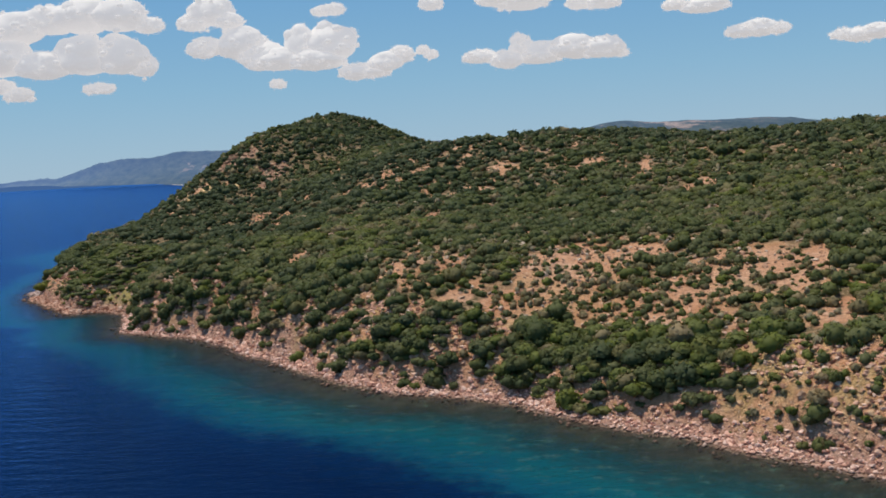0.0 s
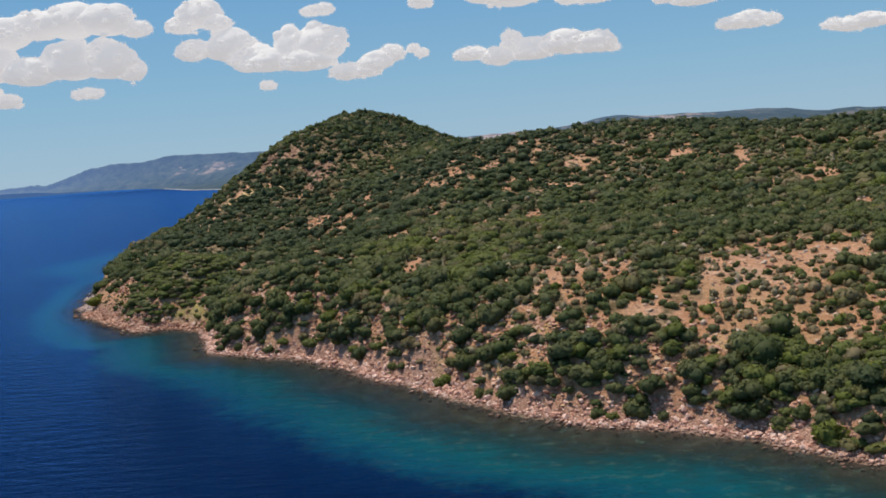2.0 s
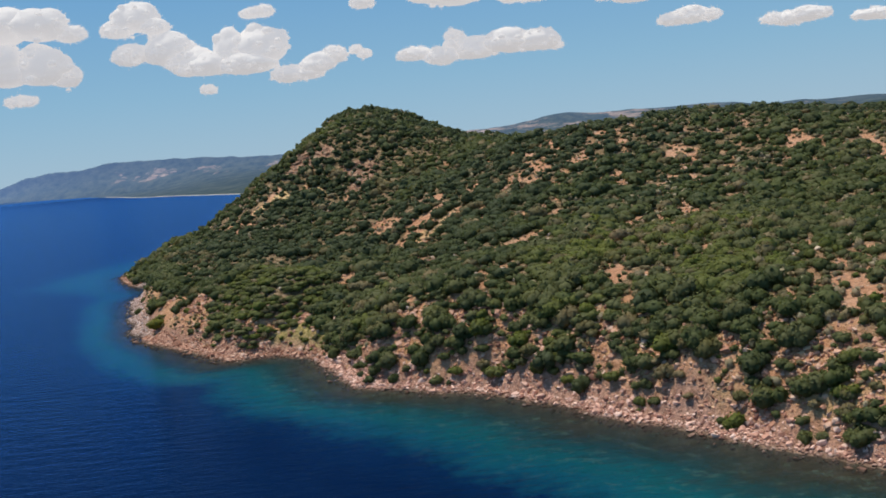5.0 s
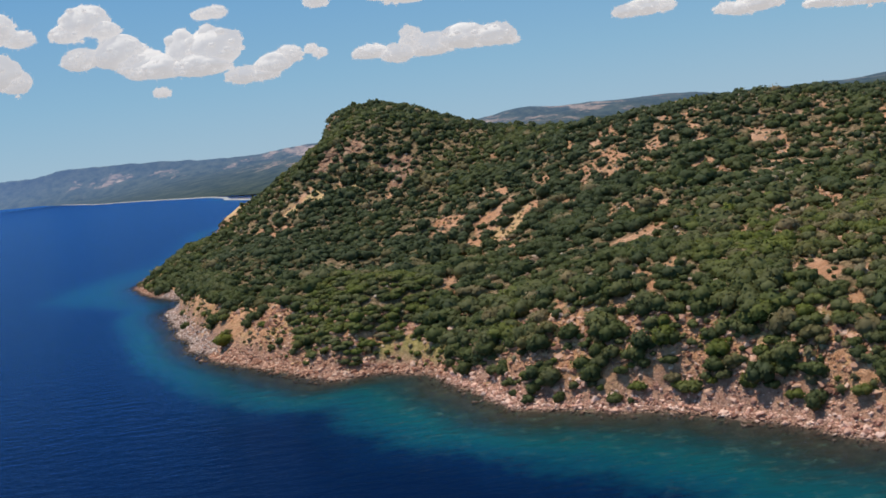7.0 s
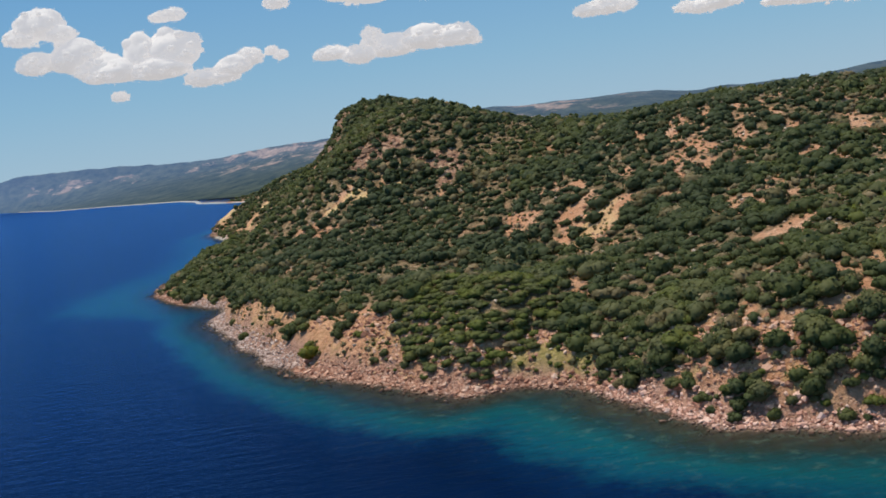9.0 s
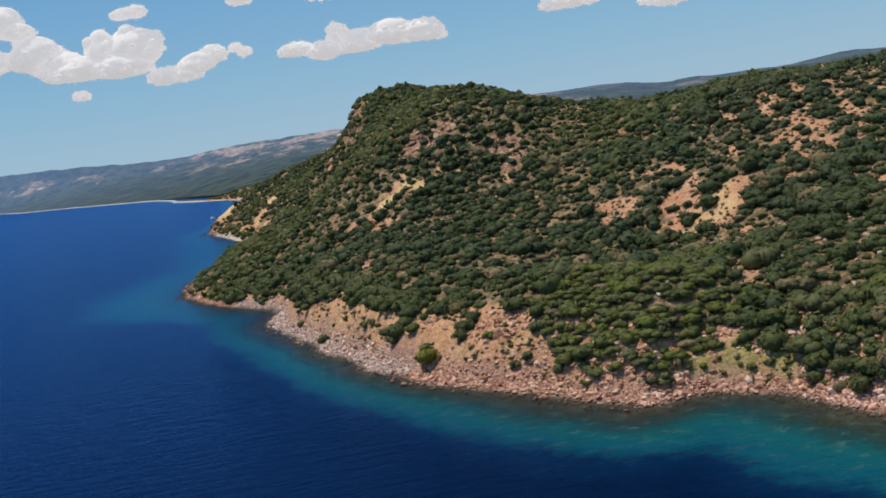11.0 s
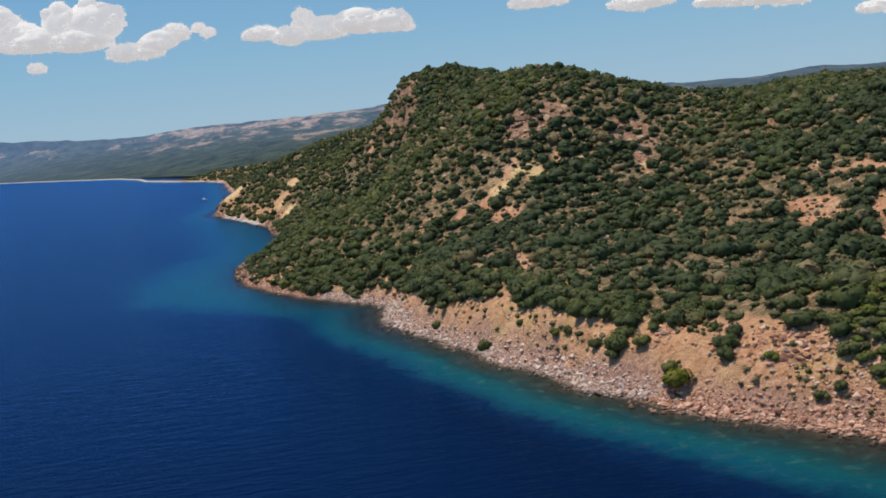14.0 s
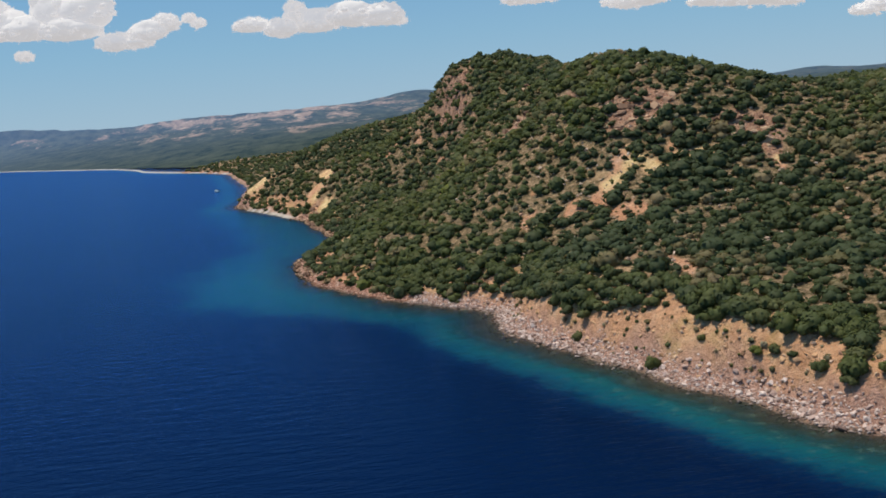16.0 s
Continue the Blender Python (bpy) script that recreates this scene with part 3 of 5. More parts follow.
def planted(x, y):
    """The chance of a bush at a place."""
    z, d = land(x, y)
    patches = np.maximum(spots(x, y, CLEARINGS, 1.2, 0.95) * 0.93 * smooth(6, 9, d), spots(x, y, SOIL, 0.6, 1.25) * 0.84)
    patches = np.maximum(patches, np.maximum(spots(x, y, CLIFFS + OCHRE, 0.5, 1.2) * 0.72, spots(x, y, BANK_CRAGS, 0.8, 0.6) * 0.75))
    gaps = smooth(-0.36, -0.24, fbm(x + 300, y, 11, 3))
    speckle = smooth(0.06, 0.14, fbm(x - 130, y + 50, 8, 2)) * smooth(235, 275, y) * smooth(-95, -60, x) * (1 - smooth(400, 460, y))
    edge = smooth(2.0, 2.8, d + 1.6 * fbm(x, y + 200, 9, 2))
    orange = np.maximum(np.exp(-((y - 301) / 18) ** 2) * smooth(282, 289, y) * (1 - smooth(11.5, 15.5, d + 5 * fbm(x, y, 12, 2))),
                        smooth(280, 292, y) * (1 - smooth(405, 425, y)) * (1 - smooth(0.0, 1.4, d - np.interp(y, [300, 350, 372], [8.0, 7.4, 4.8]) + 2 * fbm(x, y, 12, 2))))
    p = (0.45 + 0.55 * gaps) * (1 - 0.93 * patches) * (1 - 0.48 * speckle) * (1 - 0.95 * orange)
    holes = smooth(0.16, 0.22, fbm(x + 210, y - 80, 4.6, 2)) * (0.55 + 0.45 * smooth(-100, -60, x))
    rubble = smooth(258, 264, y) * (1 - smooth(286, 294, y)) * (1 - smooth(4.0, 5.0, d + 2 * fbm(x, y, 8, 2)))
    p = p * (1 - 0.9 * holes * (1 - 0.65 * smooth(390, 440, y))) * (1 - 0.95 * rubble)
    p = smooth(0.12, 0.72, p * (1 - 0.46 * spots(x, y, THIN, 1.3, 0.8) * smooth(12, 19, d)))
    fill = smooth(2.4, 3.3, d + 2.0 * fbm(x, y, 8, 2)) * (1 - smooth(9, 13, d)) * (1 - smooth(254, 262, y)) * (1 - 0.9 * spots(x, y, CLEARINGS, 1.2, 0.8) * smooth(6, 9, d)) * (1 - 0.7 * spots(x, y, BANK_CRAGS, 0.8, 0.6))
    p = np.maximum(p, 0.9 * fill)
    hedge = smooth(0.0, 0.8, d - np.interp(y, [318, 350, 372], [8.2, 7.6, 5.0]) + 1.5 * fbm(x, y, 7, 2)) * (1 - smooth(12, 16, d)) * smooth(318, 326, y) * (1 - smooth(440, 470, y))
    p = np.maximum(p, 0.92 * np.maximum(hedge, spots(x, y, THICKET, 1.0, 0.8) * (1 - patches) * smooth(9, 14, d) * (1 - orange)))
    p = np.maximum(p, 0.95 * spots(x, y, MASTIC, 0.8, 0.5))
    p = p * (1 - 0.9 * spots(x, y, LAWN, 0.8, 0.5))
    p = np.maximum(p, 0.10 * smooth(14, 20, d) * (1 - 0.6 * patches)) * edge * (1 - 0.96 * spots(x, y, SEA_CLIFFS, 0.8, 0.5)) * (1 - 0.8 * spots(x, y, BARE_SLOPE, 0.8, 0.8))
    return z, d, p


def ground_height(X, Y):
    z, d = land(X, Y)
    bare_bank = 0.92 * smooth(1.5, 3.0, d) * (1 - smooth(7, 13, d + 4 * fbm(X, Y, 12, 2)))
    lawn = spots(X, Y, LAWN, 1.0, 0.5)
    broken = np.maximum(spots(X, Y, OCHRE + SEA_CLIFFS) * smooth(-0.14, 0.06, fbm(X + 7, Y, 5, 2)), spots(X, Y, GRASSY, 1.0, 0.7) * 0.7)
    yellow = np.exp(-((Y - 358) / 46) ** 2) * smooth(2.5, 4.5, d) * (1 - smooth(11, 17, d)) * 0.8
    return z, {
        "rocky": np.maximum(spots(X, Y, CLIFFS), np.exp(-((X + 146) / 7) ** 2 - ((Y - 605) / 28) ** 2)),
        "bank": np.clip(np.maximum(spots(X, Y, BANK_CRAGS, 1.2), bare_bank), 0, 1) * (Y < 900),
        "ochre": np.clip(np.maximum(broken, yellow * smooth(-0.25, 0.1, fbm(X, Y, 18))), 0, 1),
        "clay": broken,
        "lawn": np.maximum(lawn, 0.5 * spots(X, Y, BARE_SLOPE) * smooth(0.0, 0.12, fbm(X + 5, Y, 4, 2))),
        "shore": 1 - smooth(2.4, 4.6, d - 0.8 * smooth(275, 300, Y) + 3 * fbm(X, Y, 7, 3)),
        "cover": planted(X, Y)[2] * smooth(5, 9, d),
        "sand": (1 - smooth(1.8, 3.0, d)) * smooth(668, 684, Y) * (1 - smooth(748, 764, Y)),
        "wet": 1 - smooth(-0.6, 0.9, d + 1.2 * fbm(X, Y, 4, 2)),
    }


def water_height(X, Y):
    off = np.clip(-coast_distance(X, Y), 0, 400)
    off = off * (1 - 0.22 * smooth(230, 170, Y) + 0.48 * smooth(240, 310, Y) * (1 - smooth(360, 430, Y)))
    # pale shallows with a sandy bed round the headland's tip
    pale = smooth(385, 450, Y) * (1 - smooth(680, 800, Y))
    return np.zeros(X.shape), {"offshore": off * (1 - 0.60 * pale) + 7.5 * pale * smooth(0, 2.5, off)}


gx = widening(-240, -17000, 6)[::-1] + steps(-240, -215, 3) + steps(-215, 50, 1.3) + steps(50, 200, 5) + widening(200, 17000, 8)
gy = widening(90, -5200, 6)[::-1] + steps(90, 360, 1.3) + steps(360, 480, 1.8) + steps(480, 800, 2.5) + steps(800, 1500, 10) + widening(1500, 17000, 40)
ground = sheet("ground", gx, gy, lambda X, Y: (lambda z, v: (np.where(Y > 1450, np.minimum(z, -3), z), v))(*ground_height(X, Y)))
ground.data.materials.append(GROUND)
GROUND_X, GROUND_Y = np.array(gx), np.array(gy)
GROUND_Z = np.empty(len(gx) * len(gy) * 3, np.float32)
ground.data.vertices.foreach_get("co", GROUND_Z)
GROUND_Z = GROUND_Z.reshape(len(gy), len(gx), 3)[:, :, 2]


def on_ground(x, y):
    """Height of the meshed ground at places."""
    i = np.clip(np.searchsorted(GROUND_X, x) - 1, 0, len(gx) - 2)
    j = np.clip(np.searchsorted(GROUND_Y, y) - 1, 0, len(gy) - 2)
    u = (x - GROUND_X[i]) / (GROUND_X[i + 1] - GROUND_X[i])
    v = (y - GROUND_Y[j]) / (GROUND_Y[j + 1] - GROUND_Y[j])
    return (GROUND_Z[j, i] * (1 - u) + GROUND_Z[j, i + 1] * u) * (1 - v) + (GROUND_Z[j + 1, i] * (1 - u) + GROUND_Z[j + 1, i + 1] * u) * v


tagged(ground, "dry orange-brown soil and rocky hillside running down to the sea", "ground", kind="structure")
wx = widening(-280, -17000, 8, 1.15)[::-1] + steps(-280, 60, 4.0) + widening(60, 5200, 8, 1.25)
wy = widening(80, -5200, 8)[::-1] + steps(80, 700, 4.0) + steps(700, 1500, 12) + widening(1500, 17000, 30, 1.15)
water = sheet("water", wx, wy, water_height)
water.data.materials.append(WATER)
tagged(water, "deep blue sea turning turquoise over the shallows along the shore", "sea", kind="structure")


# ---- far hills across the bay ----
def far_hills():
    bear, eye = np.radians(np.arange(-31, 46, 0.1)), np.array((-110.0, 100.0))
    rows = np.concatenate([np.linspace(0, 1, 90) ** 1.1, [1.04, 1.1]])
    deg = np.degrees(bear)
    crest_r = np.interp(deg, [-31, -26, -24, -22, -20, -18, -13, -5, 2, 20, 45], [17000, 15000, 10500, 8500, 7000, 6200, 5200, 4300, 3600, 3200, 3000])
    rise = np.interp(deg, [-31, -26.5, -25.5, -23.8, -22.7, -21.6, -19.4, -18, -15.5, -12.6, -10, -8, -6.5, -4, -1, 3, 6, 9, 12, 14.5, 16, 20, 25, 28, 31, 45],
                     [0, 0.02, 0.1, 0.17, 0.46, 0.82, 0.93, 1.12, 1.14, 1.0, 0.82, 0.76, 0.86, 0.98, 0.98, 1.08, 1.26, 1.15, 1.12, 1.0, 0.78, 0.7, 0.85, 0.8, 1.0, 1.0])
    crest_h = 35 + crest_r * np.tan(np.radians(rise)) * (1 + 0.10 * fbm(deg * 10, deg * 0 + 5, 12, 4))
    start = np.interp(deg, [-31, -26, -24, -18, -8, -6, -2, 4, 45], [12000, 9000, 5500, 2800, 1500, 1350, 1350, 1400, 1400])
    R = start + (crest_r - start) * rows[:, None]
    X, Y = eye[0] + np.sin(bear) * R, eye[1] + np.cos(bear) * R
    d = coast_distance(X, Y)
    t = np.clip(np.clip(d, 0, None) / np.maximum(np.clip(d, 0, None) + (crest_r - R).clip(0), 1), 0, 1)
    bumps = fbm(X, Y, 620, 5) * 130 + np.abs(fbm(X, Y, 240, 4)) * 90 - 25
    base = np.clip(d, 0, 60) / 60
    Z = crest_h * t ** 0.8 + bumps * t * (1 - 0.75 * t) + 6 * base * fbm(X, Y, 240, 4) + 3 * base
    Z = np.where(d > 0, Z * (0.25 + 0.75 * smooth(0, np.where(deg < -17, 120, 320), d)), -0.4)
    Z[-2:] = np.minimum(Z[-2:], crest_h - np.array([[12], [60]]))
    # the farthest ranges are drawn in towards the bay, smaller in proportion
    near = np.where(R < 3800, R, 3800 + 800 * (1 - np.exp(-(R - 3800) / 3600))) / R
    X, Y, Z = eye[0] + (X - eye[0]) * near, eye[1] + (Y - eye[1]) * near, 36 + (Z - 36) * near
    ob_mesh = bpy.data.meshes.new("backdrop")
    n, k = R.shape
    i = np.arange(n * k).reshape(n, k)
    quads = np.stack([i[:-1, :-1], i[:-1, 1:], i[1:, 1:], i[1:, :-1]], -1).reshape(-1, 4)
    quads = quads[(d.ravel()[quads] > 0).any(axis=1)]
    mesh_arrays(ob_mesh, np.stack([X, Y, Z], -1).reshape(-1, 3), quads)
    wide = np.broadcast_to(deg, R.shape)
    fields = (0.5 * smooth(0.1, 0.3, t) * (1 - smooth(0.55, 0.7, t)) + 1.0 * smooth(0.5, 0.75, t) * smooth(-11, -6, wide)) * smooth(-21, -15, wide)
    fields = np.clip(fields * (1 - 0.45 * smooth(-1, 4, wide)) * (1 - 0.6 * smooth(9, 14, wide)), 0, 1.2)
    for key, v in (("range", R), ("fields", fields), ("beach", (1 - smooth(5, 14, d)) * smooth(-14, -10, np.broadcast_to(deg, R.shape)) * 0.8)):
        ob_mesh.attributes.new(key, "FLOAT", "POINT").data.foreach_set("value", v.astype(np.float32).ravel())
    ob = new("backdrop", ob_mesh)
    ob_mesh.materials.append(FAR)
    tagged(ob, "hazy blue-green hills with pale fields across the bay", "hills", kind="structure")


far_hills()


def far_beach():
    """A pale strip of sand round the head of the bay."""
    me, line = bpy.data.meshes.new("backdrop"), []
    for (ax, ay), (bx, by) in zip(FAR_COAST[5:15], FAR_COAST[6:16]):
        for k in range(24):
            line.append((ax + (bx - ax) * k / 24, ay + (by - ay) * k / 24))
    p = np.array(line)
    way = np.gradient(p, axis=0)
    out = np.stack([way[:, 1], -way[:, 0]], -1) / np.hypot(way[:, 0], way[:, 1])[:, None]
    wide = 4 + 6 * np.clip(fbm(p[:, 0], p[:, 1], 150, 3) + 0.1, -0.4, 0.5)[:, None]
    rows = [(p - out * 3, -0.3), (p + out * wide * 0.4, 0.5), (p + out * wide, 0.9), (p + out * (wide + 4), -1.0)]
    verts = np.concatenate([np.column_stack([q, np.full(len(q), z)]) for q, z in rows])
    i = np.arange(len(verts)).reshape(4, -1)
    mesh_arrays(me, verts, np.stack([i[:-1, :-1], i[:-1, 1:], i[1:, 1:], i[1:, :-1]], -1).reshape(-1, 4))
    me.materials.append(plain("far_sand", (0.42, 0.40, 0.38), 0.95, 0.05))
    tagged(new("backdrop", me), "thin pale strip of beach round the bay", "beach", kind="structure")


far_beach()


# ---- scrub ----
def ico():
    bm = bmesh.new()
    bmesh.ops.create_icosphere(bm, subdivisions=1, radius=1)
    v, f = np.array([p.co for p in bm.verts]), np.array([[q.index for q in p.verts] for p in bm.faces])
    bm.free()
    return v, f


ICO_V, ICO_F = ico()


def crown(seed, leaves, lumps, leaf, tall=0.8):
    """Places, triangles and normals of a crown about 1 in radius: many small leaf clumps on a lumpy dome round a leafy heart."""
    r = np.random.default_rng(seed)
    ang, rad = r.random(lumps) * 6.283, 0.62 * np.sqrt(r.random(lumps))
    size = 0.36 + 0.26 * r.random(lumps)
    mid = np.stack([np.cos(ang) * rad, np.sin(ang) * rad, tall * (0.40 + 0.55 * r.random(lumps) * (1 - rad))], -1)
    mid[0], size[0] = (0, 0, tall * 0.60), 0.64
    verts, faces, normals, base = [], [], [], 0
    for c, s in zip(mid, size):
        verts.append(c + ICO_V * s * 0.88 * (0.85 + 0.3 * r.random((len(ICO_V), 1))))
        normals.append(ICO_V)
        faces.append(ICO_F + base)
        base += len(ICO_V)
    pick = r.choice(lumps, leaves, p=size ** 2 / (size ** 2).sum())
    out = r.normal(size=(leaves, 3))
    out[:, 2] = np.abs(out[:, 2]) * 1.0 - 0.35
    out /= np.linalg.norm(out, axis=1)[:, None]
    at = mid[pick] + out * size[pick][:, None] * (0.84 + 0.26 * r.random((leaves, 1)))
    nrm = out * 0.9 + r.normal(size=(leaves, 3)) * 0.5 + (0, 0, 0.2)
    nrm /= np.linalg.norm(nrm, axis=1)[:, None]
    a = np.cross(nrm, r.normal(size=(leaves, 3)))
    a /= np.linalg.norm(a, axis=1)[:, None]
    b = np.cross(nrm, a)
    s = (leaf * (0.65 + 0.7 * r.random((leaves, 1))))
    bend = nrm * s * 0.35
    quad = np.stack([at - a * s - bend, at - b * s * 0.8, at + a * s - bend, at + b * s * 0.8], 1).reshape(-1, 3)
    face = out * 0.85 + nrm * 0.3 + (0, 0, 0.15)
    face /= np.linalg.norm(face, axis=1)[:, None]
    q = base + 4 * np.arange(leaves)[:, None]
    verts.append(quad)
    normals.append(np.repeat(face, 4, axis=0))
    faces += [q + np.array([[0, 1, 2]]), q + np.array([[0, 2, 3]])]
    return np.concatenate(verts), np.concatenate(faces), np.concatenate(normals)


def scatter(x0, x1, y0, y1, gap, seed):
    r = np.random.default_rng(seed)
    X, Y = np.meshgrid(np.arange(x0, x1, gap), np.arange(y0, y1, gap))
    X, Y = X + r.uniform(-0.48, 0.48, X.shape) * gap, Y + r.uniform(-0.48, 0.48, Y.shape) * gap
    x, y = X.ravel(), Y.ravel()
    z, d, p = planted(x, y)
    keep = (d > 2.1) & (r.random(len(x)) < p) & (x < 0.33 * y + 18 + 0.2 * np.clip(y - 640, 0, 900))
    return x[keep], y[keep], z[keep], d[keep], r


def grow(name, kinds, x, y, z, radius, tint, r, squash=(0.75, 1.15)):
    """One mesh of many bushes."""
    verts, faces, ways, hues, base = [], [], [], [], 0
    which = r.integers(0, len(kinds), len(x))
    turn, tallness = r.random(len(x)) * 6.283, r.uniform(*squash, len(x))
    for k, (v, f, nv) in enumerate(kinds):
        i = np.where(which == k)[0]
        if not len(i):
            continue
        c, s = np.cos(turn[i])[:, None], np.sin(turn[i])[:, None]
        R = radius[i][:, None]
        vx, vy = (v[:, 0] * c - v[:, 1] * s) * R + x[i][:, None], (v[:, 0] * s + v[:, 1] * c) * R + y[i][:, None]
        vz = v[:, 2] * R * tallness[i][:, None] + z[i][:, None] - 0.1 * R
        verts.append(np.stack([vx, vy, vz], -1).reshape(-1, 3))
        faces.append((f[None] + (base + np.arange(len(i)) * len(v))[:, None, None]).reshape(-1, 3))
        ways.append(np.stack([nv[:, 0] * c - nv[:, 1] * s, nv[:, 0] * s + nv[:, 1] * c, np.broadcast_to(nv[:, 2], (len(i), len(v)))], -1).reshape(-1, 3))
        hues.append(np.repeat(tint[i], len(v)))
        base += len(i) * len(v)
    me = bpy.data.meshes.new(name)
    mesh_arrays(me, np.concatenate(verts), np.concatenate(faces), False, np.concatenate(ways))
    me.attributes.new("tint", "FLOAT", "POINT").data.foreach_set("value", np.concatenate(hues).astype(np.float32))
    me.materials.append(LEAF)
    return new(name, me)


def tints(x, y, r):
    """Stands of one kind keep together: dark oak, grey olive, light mastic, a few dry ones."""
    t = 0.25 + 0.26 * (1 - smooth(200, 290, y)) - 0.19 * smooth(290, 400, y) + 1.6 * fbm(x, y + 500, 42, 3) + r.normal(0, 0.15, len(x))
    t = t + (0.04 - t) * 0.75 * spots(x, y, THICKET, 1.6, 0.8)
    t = t + (0.80 - t) * np.clip(spots(x, y, MASTIC, 1.0, 0.6), 0, 0.85)
    t = t + (0.93 - t) * (spots(x, y, DRY_BRUSH, 1.0, 0.8) > 0.3) * (r.random(len(x)) < 0.6)
    return np.where(r.random(len(x)) < 0.085, r.uniform(0.9, 1.0, len(x)), np.clip(t, 0, 0.95))


FINE = [crown(100 + k, 74, 3, 0.134) for k in range(10)]
MEDIUM = [crown(200 + k, 26, 2, 0.215) for k in range(10)]
LIGHT = [crown(250 + k, 15, 1, 0.29) for k in range(8)]
COARSE = [crown(300 + k, 10, 1, 0.36) for k in range(6)]
LOW = [crown(400 + k, 18, 1, 0.27, 0.6) for k in range(6)]

x, y, z, d, r = scatter(-212, 100, 96, 258, 2.0, 11)
loose = 1 - smooth(200, 250, y) * 0.5
radius = np.clip(r.lognormal(0.44, 0.36, len(x)), 0.65, 2.6) * (1 - 0.10 * loose * (1 - spots(x, y, MASTIC))) * (1 - 0.40 * spots(x, y, CLEARINGS, 1.3)) * (0.92 + 0.2 * smooth(2.5, 8, d) * (1 - smooth(14, 20, d)))
tint = tints(x, y, r)
# the bushes nearest the shore stand by themselves, the rest is one mass
front = np.where((d < 24) & (y < 258) & (y > 108) & (radius > 0.75))[0]
front = front[np.argsort(d[front] + 3 * r.random(len(front)))][:260]
alone = np.zeros(len(x), bool)
alone[front] = True
SINGLES = list(zip(*(v[alone].tolist() for v in (x, y, z, radius))))
bx, by, br = np.array(BANK_BUSHES).T
SINGLES += list(zip(bx.tolist(), by.tolist(), land(bx, by)[0].tolist(), br.tolist()))
rest = ~alone
scrub = grow("scrub", FINE, x[rest], y[rest], z[rest], radius[rest], tint[rest], r, (0.65, 1.1))
tagged(scrub, "dense dark green evergreen scrub covering the slope", "bushes", kind="stuff")
x, y, z, d, r = scatter(-214, 175, 258, 415, 2.4, 12)
stand = np.clip(1.05 + 1.9 * fbm(x + 900, y, 14, 2), 0.85, 1.7)
radius, tint = np.clip(r.lognormal(0.50, 0.34, len(x)) * stand * (1 - 0.45 * spots(x, y, MASTIC, 0.8, 0.5)), 0.7, 3.4), tints(x, y, r)
hx, hy, hz, hd, hr = scatter(-214, -120, 318, 450, 1.9, 27)
k = (hd > 4.7) & (hd < 13.0)
hedge = grow("scrub", FINE, hx[k], hy[k], hz[k], hr.uniform(1.2, 2.3, k.sum()), hr.normal(0.30, 0.16, k.sum()).clip(0, 0.8), hr, (0.75, 1.1))
tagged(hedge, "close row of rounded green bushes along the top of the bank", "bushes", kind="stuff")
mx, my, mz, md, mr = scatter(-140, 30, 130, 360, 1.7, 16)
k = spots(mx, my, MASTIC, 0.8, 0.5) > 0.35
thicket = grow("scrub", FINE, mx[k], my[k], mz[k], mr.uniform(1.3, 2.3, k.sum()), mr.normal(0.74, 0.10, k.sum()), mr, (0.45, 0.65))
tagged(thicket, "close thickets of light green mastic on the slope", "bushes", kind="stuff")
# the steep bank carries bushes one above the other
bx, by, bz, bd, br = scatter(-135, 45, 100, 284, 1.35, 29)
k = (bd > 3.1) & (bd < 13) & (br.random(len(bx)) < 0.8 * smooth(-0.20, 0.0, fbm(bx + 17, by, 9, 2)))
bx, by, bz = bx[k], by[k], bz[k]
bank_scrub = grow("scrub", FINE, bx, by, bz, np.clip(br.lognormal(0.22, 0.36, len(bx)), 0.6, 2.2), tints(bx, by, br), br, (0.6, 1.0))
tagged(bank_scrub, "green bushes clinging to the steep rocky bank", "bushes", kind="stuff")
for kinds, k, words in ((FINE, (x < -58) & (y < 330), "dense green scrub on the headland's lower slope"),
                        (MEDIUM, (x >= -58) | (y >= 330), "dense dark green scrub covering the headland's hill")):
    tagged(grow("scrub", kinds, x[k], y[k], z[k], radius[k], tint[k], r, (0.5, 0.95)), words, "bushes", kind="stuff")
x, y, z, d, r = scatter(-214, 130, 415, 655, 2.5, 14)
stand = np.clip(1.05 + 1.9 * fbm(x + 900, y, 16, 2), 0.82, 1.7)
upper_scrub = grow("scrub", LIGHT, x, y, z, np.clip(r.lognormal(0.58, 0.34, len(x)) * stand, 0.8, 3.0), tints(x, y, r), r, (0.5, 0.95))
tagged(upper_scrub, "dark green scrub round the crags of the summit", "bushes", kind="stuff")
x, y, z, d, r = scatter(-260, 130, 655, 1000, 3.8, 13)
behind = grow("scrub", COARSE, x, y, z, r.uniform(1.6, 3.0, len(x)), tints(x, y, r), r, (0.6, 1.0))
tagged(behind, "dark green scrub above the cliffs of the next cove", "bushes", kind="stuff")
x, y, z, d, r = scatter(-460, 520, 1000, 1450, 7.5, 18)
far_scrub = grow("scrub", COARSE, x, y, z, r.uniform(2.0, 3.8, len(x)), tints(x, y, r), r, (0.6, 0.9))
tagged(far_scrub, "dark green scrub on the slopes behind the headland", "bushes", kind="stuff")
# a belt of taller trees along the ridge
r = np.random.default_rng(19)
x = r.uniform(14, 95, 170)
y = 625 - 1.6 * (x - 14) + r.normal(0, 9, 170)
pines = grow("ridge_trees", LIGHT, x, y, land(x, y)[0], r.uniform(1.7, 2.9, 170), r.uniform(0, 0.25, 170), r, (0.85, 1.35))
tagged(pines, "belt of taller dark trees along the ridge", "trees", kind="stuff")
